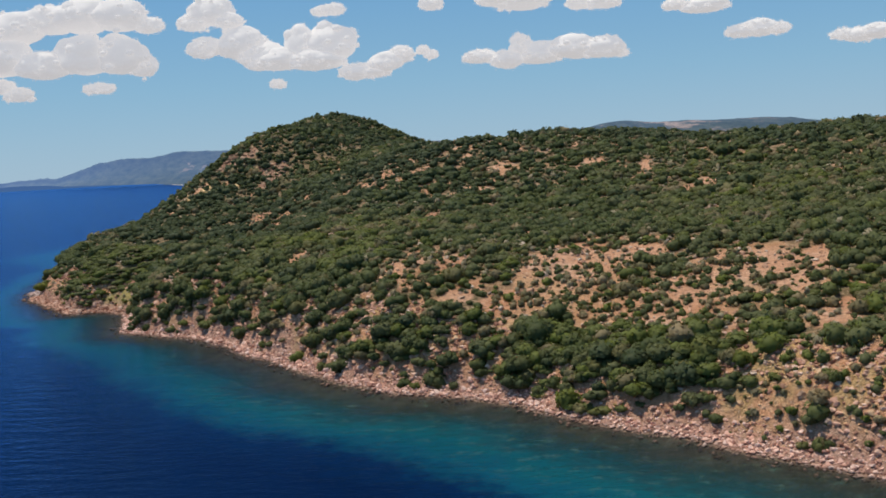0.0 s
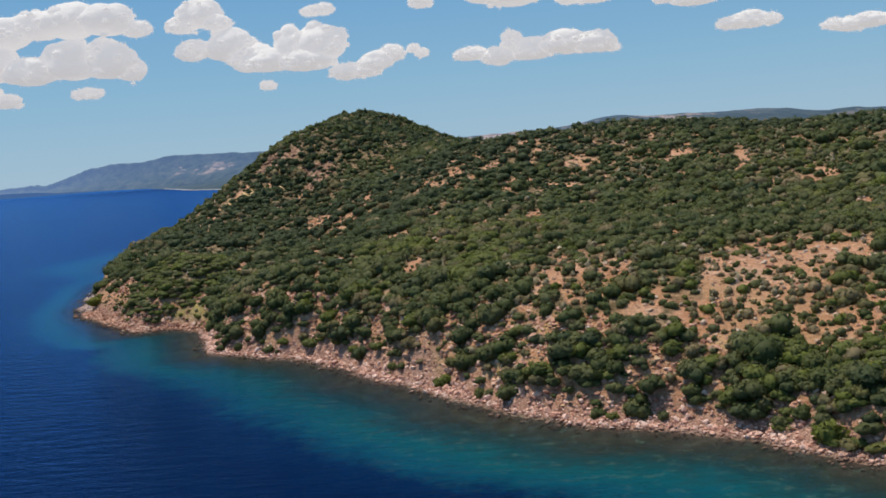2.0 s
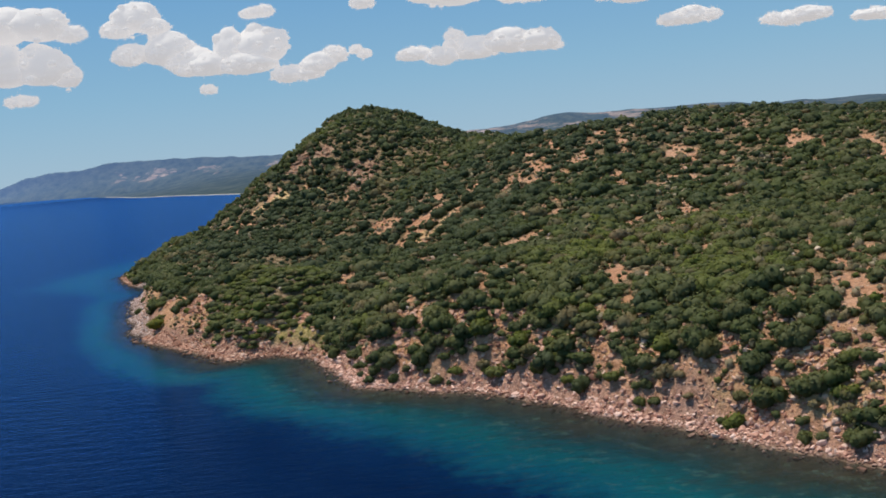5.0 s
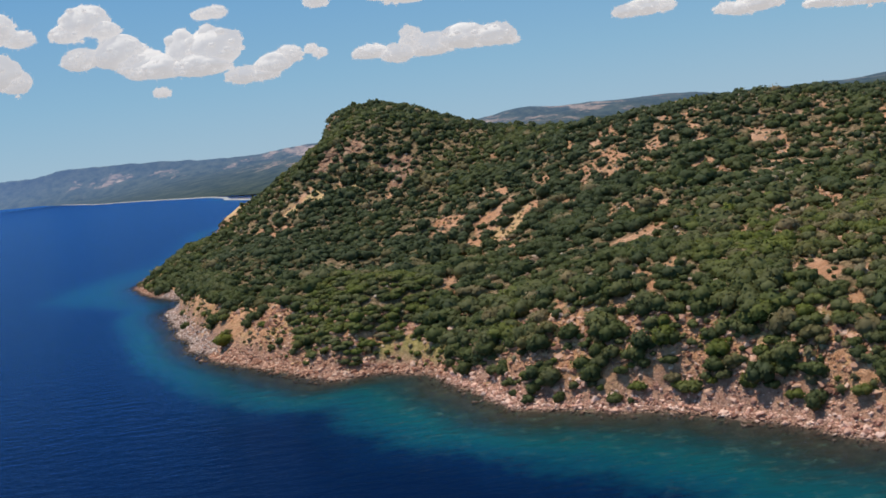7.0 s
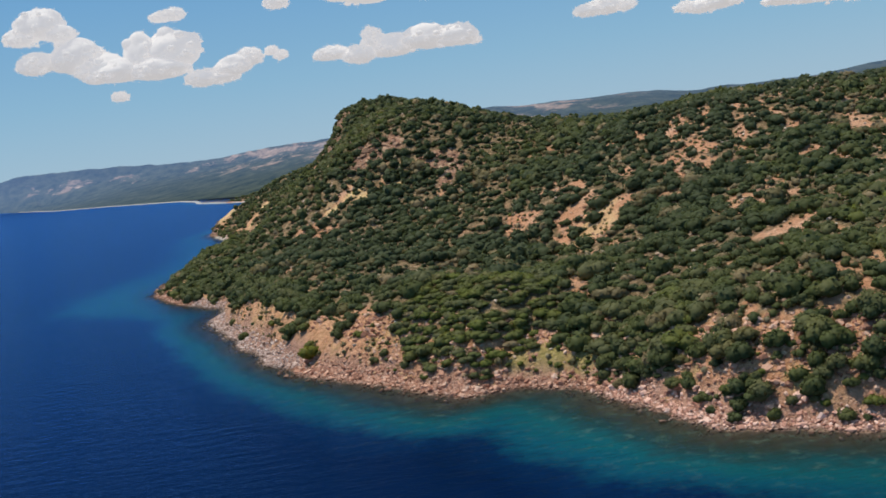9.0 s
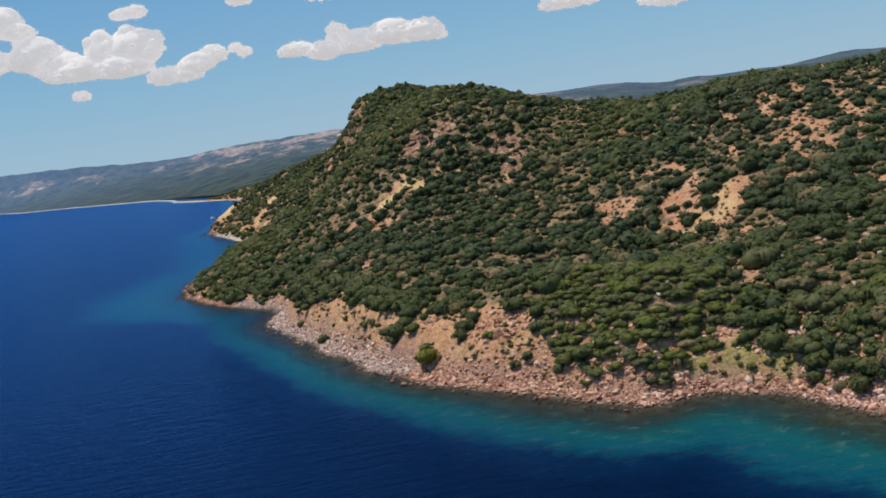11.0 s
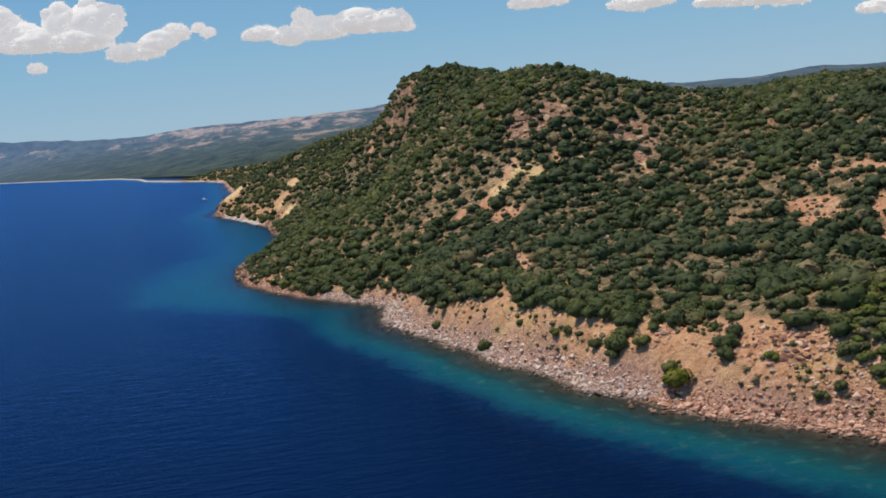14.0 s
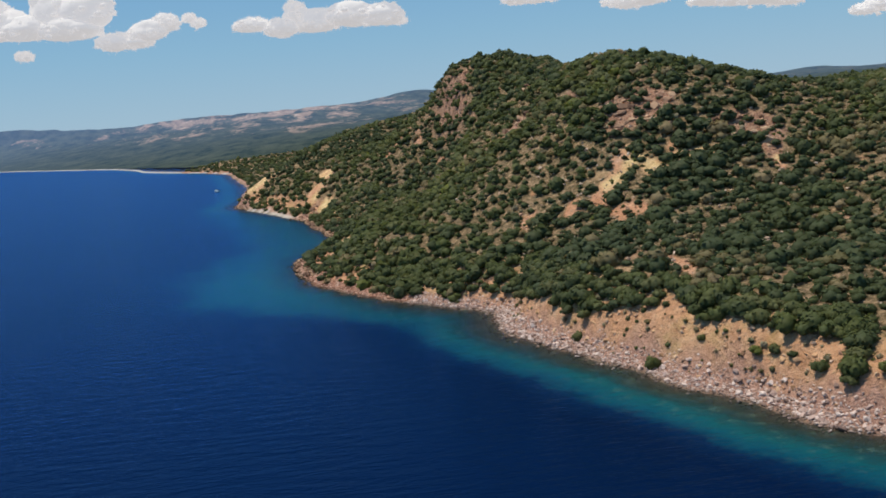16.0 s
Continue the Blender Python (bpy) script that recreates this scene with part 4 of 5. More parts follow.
# low dry shrubs that stand pale between the bushes
DRY_KINDS = [crown(600 + k, 10, 1, 0.40, 0.6) for k in range(8)]
r = np.random.default_rng(31)
X, Y = np.meshgrid(np.arange(-205, 120, 1.9), np.arange(104, 480, 1.9))
x, y = X.ravel() + r.uniform(-0.9, 0.9, X.size), Y.ravel() + r.uniform(-0.9, 0.9, X.size)
z, d, p = planted(x, y)
k = (x < 0.33 * y + 10) & (d > 3.2)
k &= r.random(len(x)) < (0.07 + 0.30 * smooth(-0.10, 0.14, fbm(x + 400, y, 13, 3))) * (1 - 0.5 * smooth(300, 400, y)) * (1 - 0.8 * spots(x, y, MASTIC + THICKET)) * smooth(3.2, 5.0, d)
x, y, z, p = x[k], y[k], z[k], p[k]
dry = grow("dry_shrubs", DRY_KINDS, x, y, z, r.uniform(0.35, 0.85, len(x)) * (1 + 0.35 * p), r.random(len(x)), r, (0.8, 1.5))
dry.data.materials[0] = DRY
tagged(dry, "low pale dry shrubs and grass between the green bushes", "bushes", kind="stuff")
# smaller grey-green shrubs between the bushes of the near slope
SMALL = [crown(500 + k, 38, 2, 0.175) for k in range(8)]
r = np.random.default_rng(17)
X, Y = np.meshgrid(np.arange(-125, 60, 1.75), np.arange(100, 266, 1.75))
x, y = X.ravel() + r.uniform(-0.85, 0.85, X.size), Y.ravel() + r.uniform(-0.85, 0.85, X.size)
z, d, p = planted(x, y)
k = (x < 0.33 * y + 14) & (r.random(len(x)) < smooth(2.3, 3.2, d + 1.2 * fbm(x, y, 6, 2)) * np.where(p < 0.6, 0.50, 0.12) * (1 - 0.75 * spots(x, y, CLEARINGS, 1.4, 0.8)))
grassy = spots(x, y, LAWN + [(22, 126, 4)], 1.0, 0.5)
k |= (grassy > 0.4) & (d > 3) & (r.random(len(x)) < 0.9)
x, y, z, grassy = x[k], y[k], z[k], grassy[k]
grey = np.where(r.random(len(x)) < 0.18, r.uniform(0.88, 1.0, len(x)), r.normal(0.56, 0.14, len(x)).clip(0, 0.86))
grey = np.where(grassy > 0.4, r.uniform(0.76, 0.86, len(x)), grey)
shrubs = grow("shrubs", SMALL, x, y, z, r.uniform(0.45, 1.05, len(x)), grey, r, (0.65, 1.1))
tagged(shrubs, "small grey-green shrubs dotted over soil and rocks", "bushes", kind="stuff")
r = np.random.default_rng(15)
X, Y = np.meshgrid(np.arange(-210, 60, 1.3), np.arange(100, 440, 1.3))
x, y = X.ravel() + r.uniform(-0.65, 0.65, X.size), Y.ravel() + r.uniform(-0.65, 0.65, X.size)
z, d, p = planted(x, y)
meadow = np.maximum(spots(x, y, CLEARINGS, 1.2), spots(x, y, THIN, 1.6))
verge = smooth(2.2, 3.0, d) * (1 - smooth(8, 13, d)) * (y < 290)
k = (d > 2.1) & (x < 0.33 * y + 10)
k &= r.random(len(x)) < (1 - 0.85 * p) * smooth(2.1, 3.2, d) * (0.42 + 0.28 * meadow + 0.34 * verge) * smooth(-0.25, -0.02, fbm(x, y + 33, 10, 2))
x, y, z, meadow = x[k], y[k], z[k], meadow[k]
straw = np.where(r.random(len(x)) < 0.45, r.uniform(0.88, 1.0, len(x)), r.uniform(0.3, 0.86, len(x)))
low_scrub = grow("low_scrub", LOW, x, y, z, r.uniform(0.28, 0.78, len(x)) * (1 + 0.8 * meadow * (r.random(len(x)) < 0.5)), straw, r)
tagged(low_scrub, "small grey-green and straw-coloured shrubs on bare soil", "bushes", kind="stuff")


def part(name, verts, faces, material, parent, label="", normals=None):
    me = bpy.data.meshes.new(name)
    mesh_arrays(me, np.asarray(verts, float), np.asarray(faces), normals is None, normals)
    me.materials.append(material)
    ob = new(name, me)
    ob.parent = parent
    if label:
        ob["label"] = label
    return ob


def tube(path, radii, sides=6):
    """A bent, tapering limb."""
    path = [Vector(p) for p in path]
    verts, faces = [], []
    for k, (p, rad) in enumerate(zip(path, radii)):
        way = (path[min(k + 1, len(path) - 1)] - path[max(k - 1, 0)]).normalized()
        side = way.orthogonal().normalized()
        other = way.cross(side)
        for j in range(sides):
            a = j * 2 * math.pi / sides
            verts.append(tuple(p + (side * math.cos(a) + other * math.sin(a)) * rad))
    for k in range(len(path) - 1):
        for j in range(sides):
            a, b = k * sides + j, k * sides + (j + 1) % sides
            faces += [(a, b, b + sides), (a, b + sides, a + sides)]
    return verts, faces


def joined(pieces):
    verts, faces = [], []
    for v, f in pieces:
        n = len(verts)
        verts += [tuple(p) for p in v]
        faces += [tuple(i + n for i in q) for q in f]
    return verts, faces


def make_bush(seed, leaves=LEAF_OWN):
    """An evergreen bush: a short forked trunk and a crown of leaf clumps; about 1 in radius."""
    r = random.Random(seed)
    bush = new("bush")
    limbs = [tube([(0, 0, -0.25), (0.02, 0.01, 0.12), (0.0, 0.03, 0.45)], [0.10, 0.08, 0.055])]
    for k in range(4):
        a = k * 1.57 + r.uniform(-0.4, 0.4)
        limbs.append(tube([(0, 0, 0.1), (0.25 * math.cos(a), 0.25 * math.sin(a), 0.38), (0.52 * math.cos(a), 0.52 * math.sin(a), 0.62)], [0.06, 0.045, 0.02], 5))
    part("trunk", *joined(limbs), BARK, bush, "short forked grey-brown trunk")
    v, f, n = crown(seed, 320, 7, 0.10)
    part("crown", v, f, leaves, bush, "", n)
    return bush


BUSH_KINDS = (
    "rounded dark green evergreen bush on the rocky bank", "low spreading olive-green bush above the shore rocks",
    "dense green bush with a lumpy crown on dry soil", "small grey-green bush among rocks above the water",
)
models = []
for k in range(8):
    models.append(tagged(make_bush(900 + k), BUSH_KINDS[k % 4], "bush", "bushes along the shore"))
r = random.Random(5)
for k, (bx, by, bz, rad) in enumerate(SINGLES):
    m = pose(bx, by, bz - 0.1 * rad, 0, 0, r.uniform(0, 360))
    ob = models[k] if k < 8 else models[r.randrange(8)]
    ob.scale = (1, 1, 1)
    if k >= 8:
        ob = copy_thing(ob, m)
    ob.matrix_basis = m @ Matrix.Diagonal((rad, rad * r.uniform(0.85, 1.15), rad * r.uniform(0.75, 1.2), 1))

lime = make_bush(990, LEAF_LIME)
spot = np.array((-145.2,)), np.array((300.0,))
lime.matrix_basis = pose(-145.2, 300, float(land(*spot)[0][0]) - 0.2, 0, 0, 40) @ Matrix.Diagonal((3.0, 2.5, 2.2, 1))
tagged(lime, "broad yellow-green bush standing alone above the shore rocks", "bush")


# ---- stones ----
def stone(seed, squash):
    """An angular boulder of about 24 triangles."""
    r = random.Random(seed)
    bm = bmesh.new()
    for k in range(15):
        v = Vector((r.gauss(0, 1), r.gauss(0, 1), r.gauss(0, 1))).normalized() * r.uniform(0.75, 1.05)
        bm.verts.new((v.x, v.y * r.uniform(0.8, 1.0), v.z * squash))
    bmesh.ops.convex_hull(bm, input=bm.verts)
    bmesh.ops.delete(bm, geom=[v for v in bm.verts if not v.link_faces], context="VERTS")
    bm.verts.index_update()
    v, f = np.array([p.co for p in bm.verts]), np.array([[q.index for q in p.verts] for p in bm.faces if len(p.verts) == 3])
    bm.free()
    return v, f


STONES = [stone(40 + k, s) for k, s in enumerate((0.6, 0.7, 0.8, 0.55, 0.9, 0.65, 0.75, 0.5))]


def strew(kind, x, y, z, size, r, sink=0.25):
    verts, faces, base = [], [], 0
    which = r.integers(0, len(STONES), len(x))
    turn, tip = r.random(len(x)) * 6.283, r.normal(0, 0.35, len(x))
    for k, (v, f) in enumerate(STONES):
        i = np.where(which == k)[0]
        c, s, tc, ts = (q[:, None] for q in (np.cos(turn[i]), np.sin(turn[i]), np.cos(tip[i]), np.sin(tip[i])))
        ax, az_ = v[:, 0] * tc + v[:, 2] * ts, v[:, 2] * tc - v[:, 0] * ts
        S = size[i][:, None]
        verts.append(np.stack([(ax * c - v[:, 1] * s) * S + x[i][:, None], (ax * s + v[:, 1] * c) * S + y[i][:, None], (az_ + 0.5 - sink) * S + z[i][:, None]], -1).reshape(-1, 3))
        faces.append((f[None] + (base + np.arange(len(i)) * len(v))[:, None, None]).reshape(-1, 3))
        base += len(i) * len(v)
    me = bpy.data.meshes.new(kind)
    mesh_arrays(me, np.concatenate(verts), np.concatenate(faces), True)
    me.materials.append(ROCK)
    return new(kind, me)


def stone_places(y0, y1, gap, lo, hi, seed):
    r = np.random.default_rng(seed)
    X, Y = np.meshgrid(np.arange(-245, 60, gap), np.arange(y0, y1, gap))
    x, y = X.ravel() + r.uniform(-0.5, 0.5, X.size) * gap, Y.ravel() + r.uniform(-0.5, 0.5, X.size) * gap
    d = coast_distance(x, y)
    k = (d > lo) & (d < hi)
    x, y, d = x[k], y[k], d[k]
    return x, y, on_ground(x, y), d, r


x, y, z, d, r = stone_places(96, 480, 0.38, -2.0, 6.0, 21)
k = r.random(len(x)) < np.where(d < 0, 0.22, 0.94 - 0.94 * smooth(2.6, 4.0, d - 0.5 * smooth(300, 316, y) + 2.0 * fbm(x, y, 9, 2)))
x, y, z, d = x[k], y[k], z[k], d[k]
size = np.clip(r.lognormal(-1.46, 0.44, len(x)) * (1 + 0.12 * smooth(262, 275, y) - 0.22 * smooth(300, 325, y)), 0.14, 0.42 + 0.35 * smooth(130, 180, y))
big = np.where((y < 330) & (size > 0.36) & (d > 0.3) & (d < 8 - 4.6 * (y > 284)))[0]
big = big[np.argsort(-size[big])][:290]
loose = np.ones(len(x), bool)
loose[big] = False
reach = y + 10 * fbm(x, y, 6)
for k, words, stuff in ((reach < 252, "jumbled pinkish stones along the waterline", ROCK), (((reach >= 252) & (reach < 302)) | (reach > 425), "heaped brown-pink rubble along the waterline", RUBBLE),
                        ((reach >= 302) & (reach <= 425), "jumbled pale grey stones along the waterline", ROCK_PALE)):
    k = k & loose
    band = strew("shore_stones", x[k], y[k], z[k], size[k], r)
    band.data.materials[0] = stuff
    tagged(band, words, "stones", kind="stuff")
BOULDERS = list(zip(*(v[big].tolist() for v in (x, y, z, size))))
x, y, z, d, r = stone_places(480, 800, 1.6, -1.0, 6.0, 22)
k = (y < 672) | (y > 756)
x, y, z = x[k], y[k], z[k]
tagged(strew("shore_stones", x, y, z, r.uniform(0.4, 1.0, len(x)), r), "dark red-brown stones along the far waterline", "stones", kind="stuff").data.materials[0] = CRAG
# stones on the bank, in the clearings and under the cliffs
x, y, z, d, r = stone_places(100, 520, 1.15, 4.0, 130.0, 23)
open_ground = np.maximum(spots(x, y, CLEARINGS + SOIL, 1.2) * 0.5, spots(x, y, CLIFFS, 1.2) * 0.8)
bank = (1 - smooth(9, 18, d)) * np.where(y < 286, 0.5, 0.08)
k = r.random(len(x)) < np.maximum(open_ground, bank) * (1 - spots(x, y, LAWN, 1.0, 0.5))
x, y, z, d = x[k], y[k], z[k], d[k]
scree = strew("slope_stones", x, y, z, np.clip(r.lognormal(-1.35, 0.5, len(x)), 0.12, 0.9), r, 0.5)
scree.data.materials[0] = OUTCROP
tagged(scree, "weathered orange-brown stones on the slope", "stones", kind="stuff")


x, y, z, d, r = stone_places(100, 420, 0.55, 2.4, 15.0, 24)
bare = (1 - planted(x, y)[2]) * (1 - spots(x, y, LAWN, 1.0, 0.5))
k = r.random(len(x)) < np.where(y < 284, 1.0, 0.2) * bare * np.maximum(0.5 + 0.22 * (y < 292), smooth(-0.08, 0.08, fbm(x + 40, y, 10, 2))) * (1 - smooth(8, 15, d)) * 0.95
x, y, z = x[k], y[k], z[k]
crags = strew("bank_stones", x, y, z, np.clip(r.lognormal(-1.42, 0.45, len(x)) * (1 + 0.3 * smooth(284, 292, y)), 0.12, 0.8), r, 0.68)
crags.data.materials[0] = BANK_ROCK
tagged(crags, "broken orange-brown rock on the steep bank above the shore", "rocks", kind="stuff")


x, y, z, d, r = stone_places(100, 312, 0.62, 2.8, 20.0, 26)
rubble = np.maximum(smooth(258, 264, y) * (1 - smooth(284, 290, y)) * (1 - smooth(5.0, 7.0, d)) * 0.75, 0.5 * smooth(0.02, 0.1, fbm(x + 91, y, 5, 2)) * smooth(284, 290, y) * smooth(5, 7, d) * (1 - smooth(11, 14, d)))
crops = 0.95 * smooth(-0.2, -0.04, fbm(x + 71, y, 6, 2)) * (1 - smooth(8, 14, d)) * (y < 284)
k = r.random(len(x)) < np.maximum(np.maximum(rubble, crops), 0.8 * spots(x, y, BANK_CRAGS, 0.8, 0.6)) * (1 - spots(x, y, LAWN, 1.0, 0.5))
x, y, z = x[k], y[k], z[k]
crags = strew("bank_crags", x, y, z, np.clip(r.lognormal(-1.0, 0.42, len(x)), 0.2, 0.55 + 0.35 * smooth(140, 200, y)), r, 0.45)
crags.data.materials[0] = RUBBLE
tagged(crags, "blocky pink-orange rock outcrops breaking through the bank", "rocks", kind="stuff")


# single pale rocks between the bushes
x, y, z, d, r = stone_places(110, 480, 1.6, 5.0, 190.0, 28)
k = (r.random(len(x)) < 0.20 * smooth(-0.1, 0.12, fbm(x + 55, y, 17, 3)) + 0.03) & (x < 0.33 * y + 12)
x, y, z = x[k], y[k], z[k]
rocks = strew("slope_rocks", x, y, z, np.clip(r.lognormal(-1.0, 0.35, len(x)), 0.2, 0.6), r, 0.2)
rocks.data.materials[0] = SLOPE_ROCK
tagged(rocks, "single pale weathered rocks standing between the bushes", "rocks", kind="stuff")


# crags of the hill's cliffs
x, y, z, d, r = stone_places(400, 690, 1.5, 6.0, 120.0, 25)
k = r.random(len(x)) < 0.6 * spots(x, y, CLIFFS, 1.0, 0.8) * (1 - 0.8 * spots(x, y, OCHRE))
x, y, z = x[k], y[k], z[k]
crags = strew("cliff_rocks", x, y, z, np.clip(r.lognormal(-0.15, 0.4, len(x)), 0.4, 1.9), r, 0.55)
crags.data.materials[0] = CRAG
tagged(crags, "red-brown and yellow rock faces breaking through the scrub", "rocks", kind="stuff")


# ---- clouds ----
def cloud_material():
    m = Mat("cloud", 1.0, 0.0)
    m.color((0.30, 0.29, 0.28, 1))
    # sunlight scattered inside the cloud, put in as an even glow
    m.put(m.b.inputs["Emission Color"], (0.96, 0.93, 0.94, 1))
    m.put(m.b.inputs["Emission Strength"], 0.54)
    return m.m


CLOUD = cloud_material()


def ball(subdivisions):
    bm = bmesh.new()
    bmesh.ops.create_icosphere(bm, subdivisions=subdivisions, radius=1)
    v, f = np.array([p.co for p in bm.verts]), np.array([[q.index for q in p.verts] for p in bm.faces])
    bm.free()
    return v, f


BIG_BALL, SMALL_BALL, PUFF = ball(4), ball(3), ball(2)


def billow(v, seed, amount):
    """Rounded bulges of three sizes on a ball."""
    r, bulge = np.random.default_rng(seed), 0.0
    for count, width, high in ((9, 0.75, 1.0), (34, 0.36, 0.5), (120, 0.18, 0.25)):
        c = r.normal(size=(count, 3))
        c /= np.linalg.norm(c, axis=1)[:, None]
        gap = np.sqrt(np.clip(2 - 2 * v @ c.T, 0, None)).min(axis=1)
        bulge = bulge + high * (1 - np.clip(gap / width, 0, 1) ** 2)
    return v * (1 + amount * (bulge - 0.6))[:, None]


def cloud(seed, lobes, y=4450.0):
    """A cumulus: rounded lobes with smaller puffs on them; lobes: x, height, half width, half height in metres."""
    r = np.random.default_rng(seed)
    verts, faces, base = [], [], 0

    def add(v, f):
        nonlocal base
        verts.append(v)
        faces.append(f + base)
        base += len(v)
    for k, (x, z, w, h) in enumerate(lobes):
        mid = np.array((x, y + r.uniform(-0.3, 0.3) * w, z))
        v = billow(BIG_BALL[0], seed * 50 + k, 0.15)
        v[:, 2] = np.where(v[:, 2] < 0, v[:, 2] * 0.75, v[:, 2])
        add(mid + v * (w * 0.86, w * 0.7, h * 0.88), BIG_BALL[1])
        for j in range(9):
            way = r.normal(size=3)
            way[2] = abs(way[2]) - 0.35
            way /= np.linalg.norm(way)
            s = r.uniform(0.16, 0.32)
            v = billow(SMALL_BALL[0], seed * 900 + k * 20 + j, 0.13)
            size = s * (0.5 * h + 0.35 * w)
            add(mid + way * (w * 0.74, w * 0.62, h * 0.72) + v * (size * 1.15, size, size * 0.9), SMALL_BALL[1])
        for j in range(20):
            way = r.normal(size=3)
            way[2] = abs(way[2]) - 0.5
            way /= np.linalg.norm(way)
            size = r.uniform(0.06, 0.17) * (0.5 * h + 0.35 * w)
            add(mid + way * (w * 0.88, w * 0.76, h * 0.89) * r.uniform(0.9, 1.05) + PUFF[0] * (size * 1.3, size, size * 0.8), PUFF[1])
    # loose wisps round the body, thinner outwards
    body = np.concatenate(verts)
    at = body[r.integers(0, len(body), int(len(body) * 1.5))]
    span = 0.5 * (np.mean([q[2] for q in lobes]) + np.mean([q[3] for q in lobes]))
    at = at + r.normal(size=at.shape) * (0.03 * span + 3.0) * r.random((len(at), 1))
    a, b = r.normal(size=(2, len(at), 3))
    scale = r.uniform(1.4, 3.6, (len(at), 1))
    a, b = a / np.linalg.norm(a, axis=1)[:, None] * scale, b / np.linalg.norm(b, axis=1)[:, None] * scale
    q = 3 * np.arange(len(at))[:, None]
    add(np.stack([at + a, at + b, at - a - b], 1).reshape(-1, 3), q + np.array([[0, 1, 2]]))
    me = bpy.data.meshes.new("cloud")
    mesh_arrays(me, np.concatenate(verts), np.concatenate(faces))
    me.materials.append(CLOUD)
    tagged(new("cloud", me), "puffy white cumulus cloud in the blue sky", "cloud", kind="structure")


cloud(1, [(-2162, 665, 158, 92), (-2013, 694, 131, 81), (-1868, 699, 155, 90), (-1700, 687, 128, 79), (-1596, 648, 74, 42)])
cloud(2, [(-2222, 546, 159, 102), (-2031, 501, 130, 75), (-1858, 536, 139, 105), (-1714, 531, 128, 98), (-1633, 485, 69, 61), (-1816, 404, 74, 27)])
cloud(3, [(-2237, 435, 67, 38), (-2167, 398, 71, 38)])
cloud(4, [(-1406, 648, 72, 44), (-1331, 684, 105, 77), (-1253, 642, 67, 43)])
cloud(5, [(-1359, 540, 86, 53), (-1213, 549, 119, 85), (-1122, 489, 118, 71), (-957, 523, 79, 94), (-835, 524, 126, 98), (-902, 460, 140, 56), (-1042, 469, 108, 56)])
cloud(6, [(-737, 404, 84, 42), (-615, 433, 79, 51), (-553, 460, 60, 42), (-668, 400, 79, 33)])
cloud(7, [(-1064, 377, 40, 21)])
cloud(8, [(-464, 474, 28, 21), (-430, 454, 30, 21)])
cloud(9, [(-866, 657, 47, 26), (-822, 660, 61, 30)])
cloud(10, [(-232, 434, 83, 34), (-127, 412, 69, 48), (-68, 463, 50, 64), (9, 430, 103, 55), (132, 442, 115, 59), (254, 433, 96, 55), (322, 416, 37, 23)])
cloud(11, [(-419, 657, 54, 37)])
cloud(12, [(-159, 652, 92, 33), (-59, 645, 126, 51)])
cloud(13, [(174, 620, 64, 33), (262, 613, 79, 34)])
cloud(14, [(542, 586, 55, 25), (660, 575, 107, 39)])
cloud(15, [(795, 465, 70, 30), (867, 474, 84, 42), (938, 467, 47, 28)])
cloud(16, [(1239, 420, 71, 31), (1314, 428, 95, 36)])
cloud(17, [(1182, 428, 56, 26), (1250, 425, 71, 33)])
cloud(18, [(1589, 404, 120, 28), (1733, 401, 170, 38), (1903, 386, 98, 24)])
cloud(19, [(2247, 325, 71, 30), (2334, 343, 102, 46)])

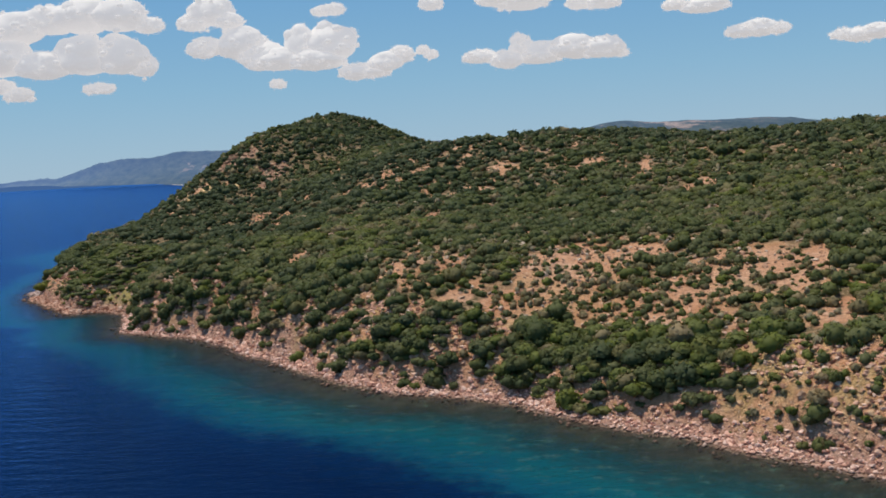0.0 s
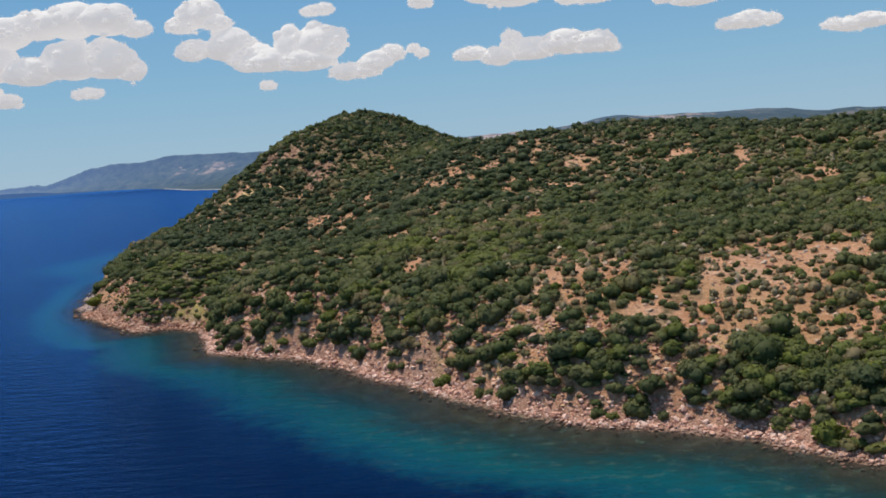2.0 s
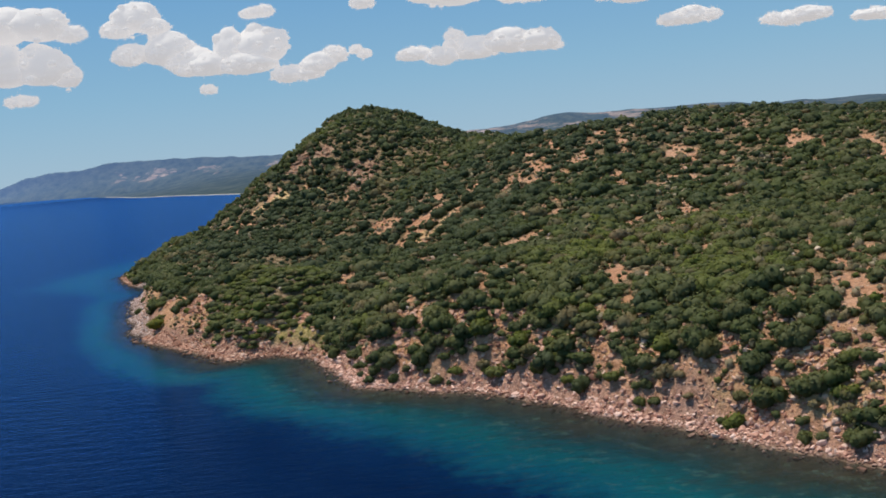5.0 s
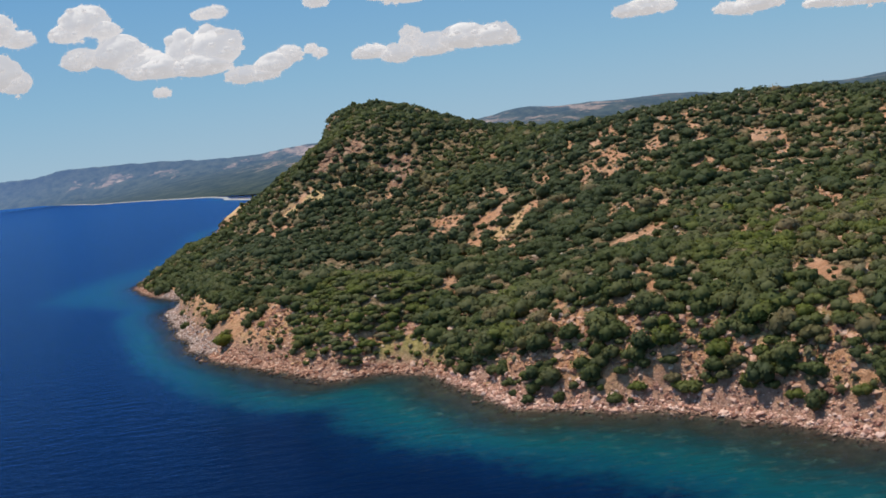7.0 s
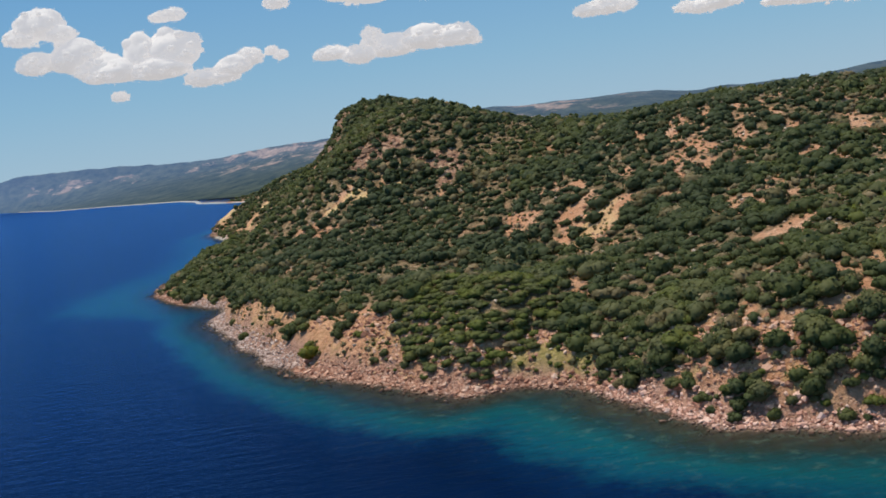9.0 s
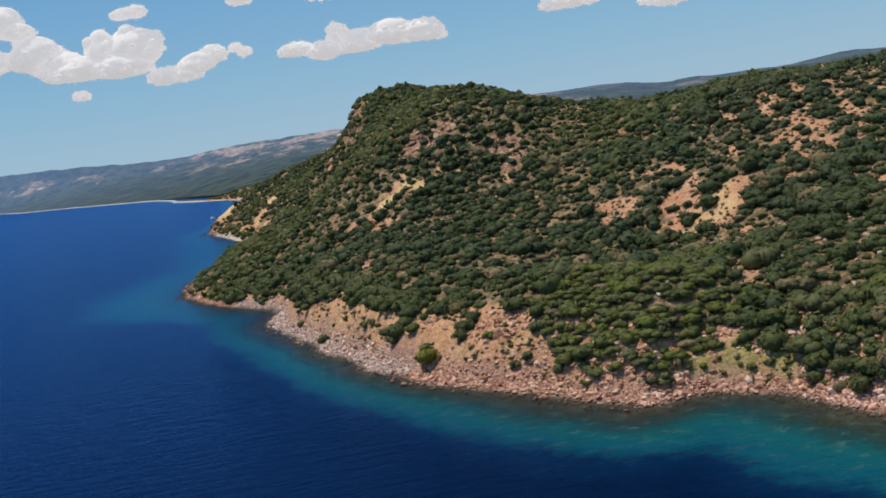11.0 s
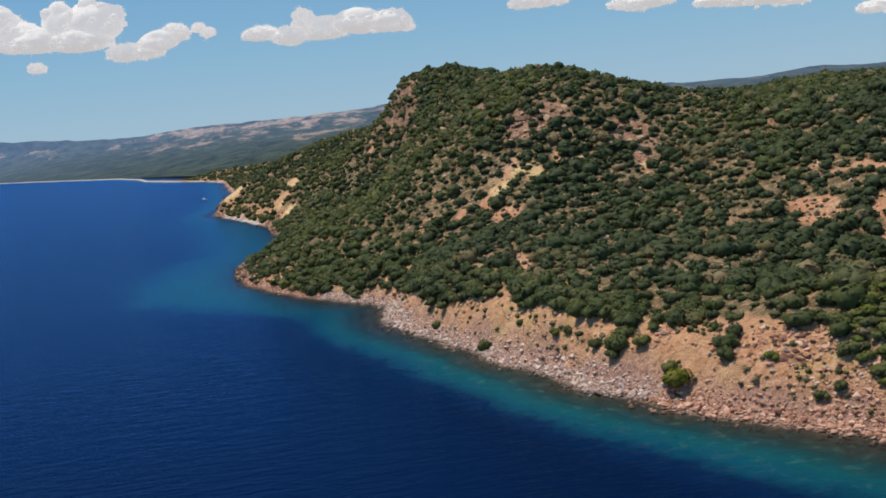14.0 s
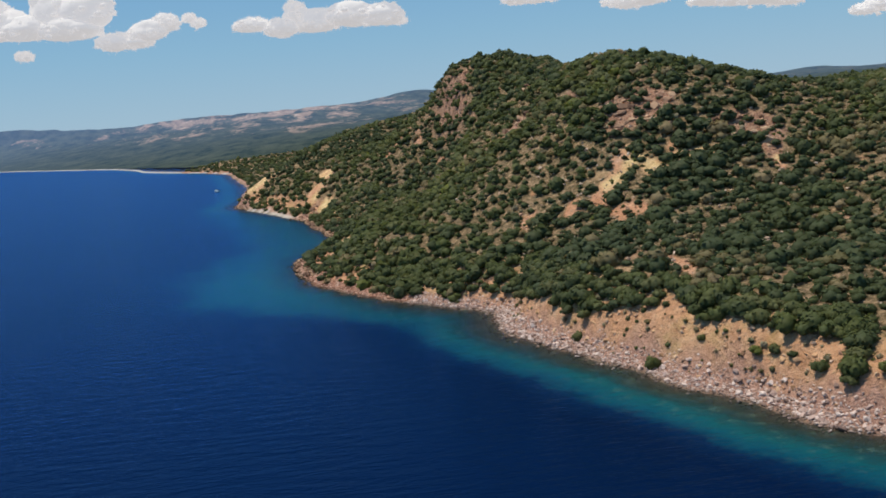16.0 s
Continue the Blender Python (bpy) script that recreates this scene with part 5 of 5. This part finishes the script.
# ---- motor boat in the bay ----
def boat():
    ob = new("motor_boat")
    white, dark = plain("boat_white", (0.80, 0.80, 0.78), 0.4, 1.0), plain("boat_dark", (0.08, 0.09, 0.11), 0.4, 3.0)
    verts, faces, n = [], [], 9
    for k in range(n):
        t = k / (n - 1)
        w = 0.95 * (1 - max(0, t - 0.35) ** 2 / 0.43) ** 0.8 if t < 0.999 else 0.04
        yy, top = -2.6 + 5.2 * t, 0.62 + 0.38 * t * t
        verts += [(-w, yy, top), (-w * 0.82, yy, 0.05), (0, yy, -0.28 + 0.25 * t ** 3), (w * 0.82, yy, 0.05), (w, yy, top), (0, yy, top - 0.12)]
    for k in range(n - 1):
        for j in range(6):
            a, b = k * 6 + j, k * 6 + (j + 1) % 6
            faces += [(a, b, b + 6), (a, b + 6, a + 6)]
    faces += [(0, 5, 1), (1, 5, 2), (2, 5, 3), (3, 5, 4)]
    part("hull", verts, faces, white, ob)

    def block(x0, x1, y0, y1, z0, z1, lean=0.0):
        v = [(x0, y0, z0), (x1, y0, z0), (x1, y1, z0), (x0, y1, z0), (x0 * 0.85, y0 + lean, z1), (x1 * 0.85, y0 + lean, z1), (x1 * 0.85, y1 - lean, z1), (x0 * 0.85, y1 - lean, z1)]
        q = [(3, 2, 1, 0), (4, 5, 6, 7), (0, 1, 5, 4), (1, 2, 6, 5), (2, 3, 7, 6), (3, 0, 4, 7)]
        return v, [t for a, b, c, e in q for t in ((a, b, c), (a, c, e))]
    part("cabin", *block(-0.62, 0.62, -0.3, 1.3, 0.5, 1.35, 0.22), white, ob)
    part("windscreen", *block(-0.60, 0.60, 1.0, 1.36, 0.85, 1.30, 0.1), dark, ob, "dark tinted windscreen")
    part("outboard_motor", *block(-0.2, 0.2, -3.0, -2.6, -0.2, 0.95, 0.04), dark, ob, "black outboard motor")
    ob.matrix_basis = pose(-253.5, 966, 0.05, 0, 0, 35)
    tagged(ob, "small white motor boat lying on the blue bay", "boat")


boat()

# single boulders of the shore, last
shore = new("rocky_shore")
tagged(shore, "band of pinkish-grey boulders lying along the waterline", "rocks", kind="structure")
STONE_MESHES = []
for material in (ROCK, RUBBLE, ROCK_PALE):
    for v, f in STONES:
        me = bpy.data.meshes.new("boulder")
        mesh_arrays(me, v, f, True)
        me.materials.append(material)
        STONE_MESHES.append(me)
r = random.Random(8)
for bx, by, bz, s in BOULDERS:
    kind = 0 if by < 252 else 1 if by < 302 else 2
    ob = new("boulder", STONE_MESHES[kind * len(STONES) + r.randrange(8)])
    ob.parent = shore
    ob.matrix_basis = pose(bx, by, bz + 0.28 * s, r.gauss(0, 14), r.gauss(0, 14), r.uniform(0, 360)) @ Matrix.Diagonal((s, s, s, 1))
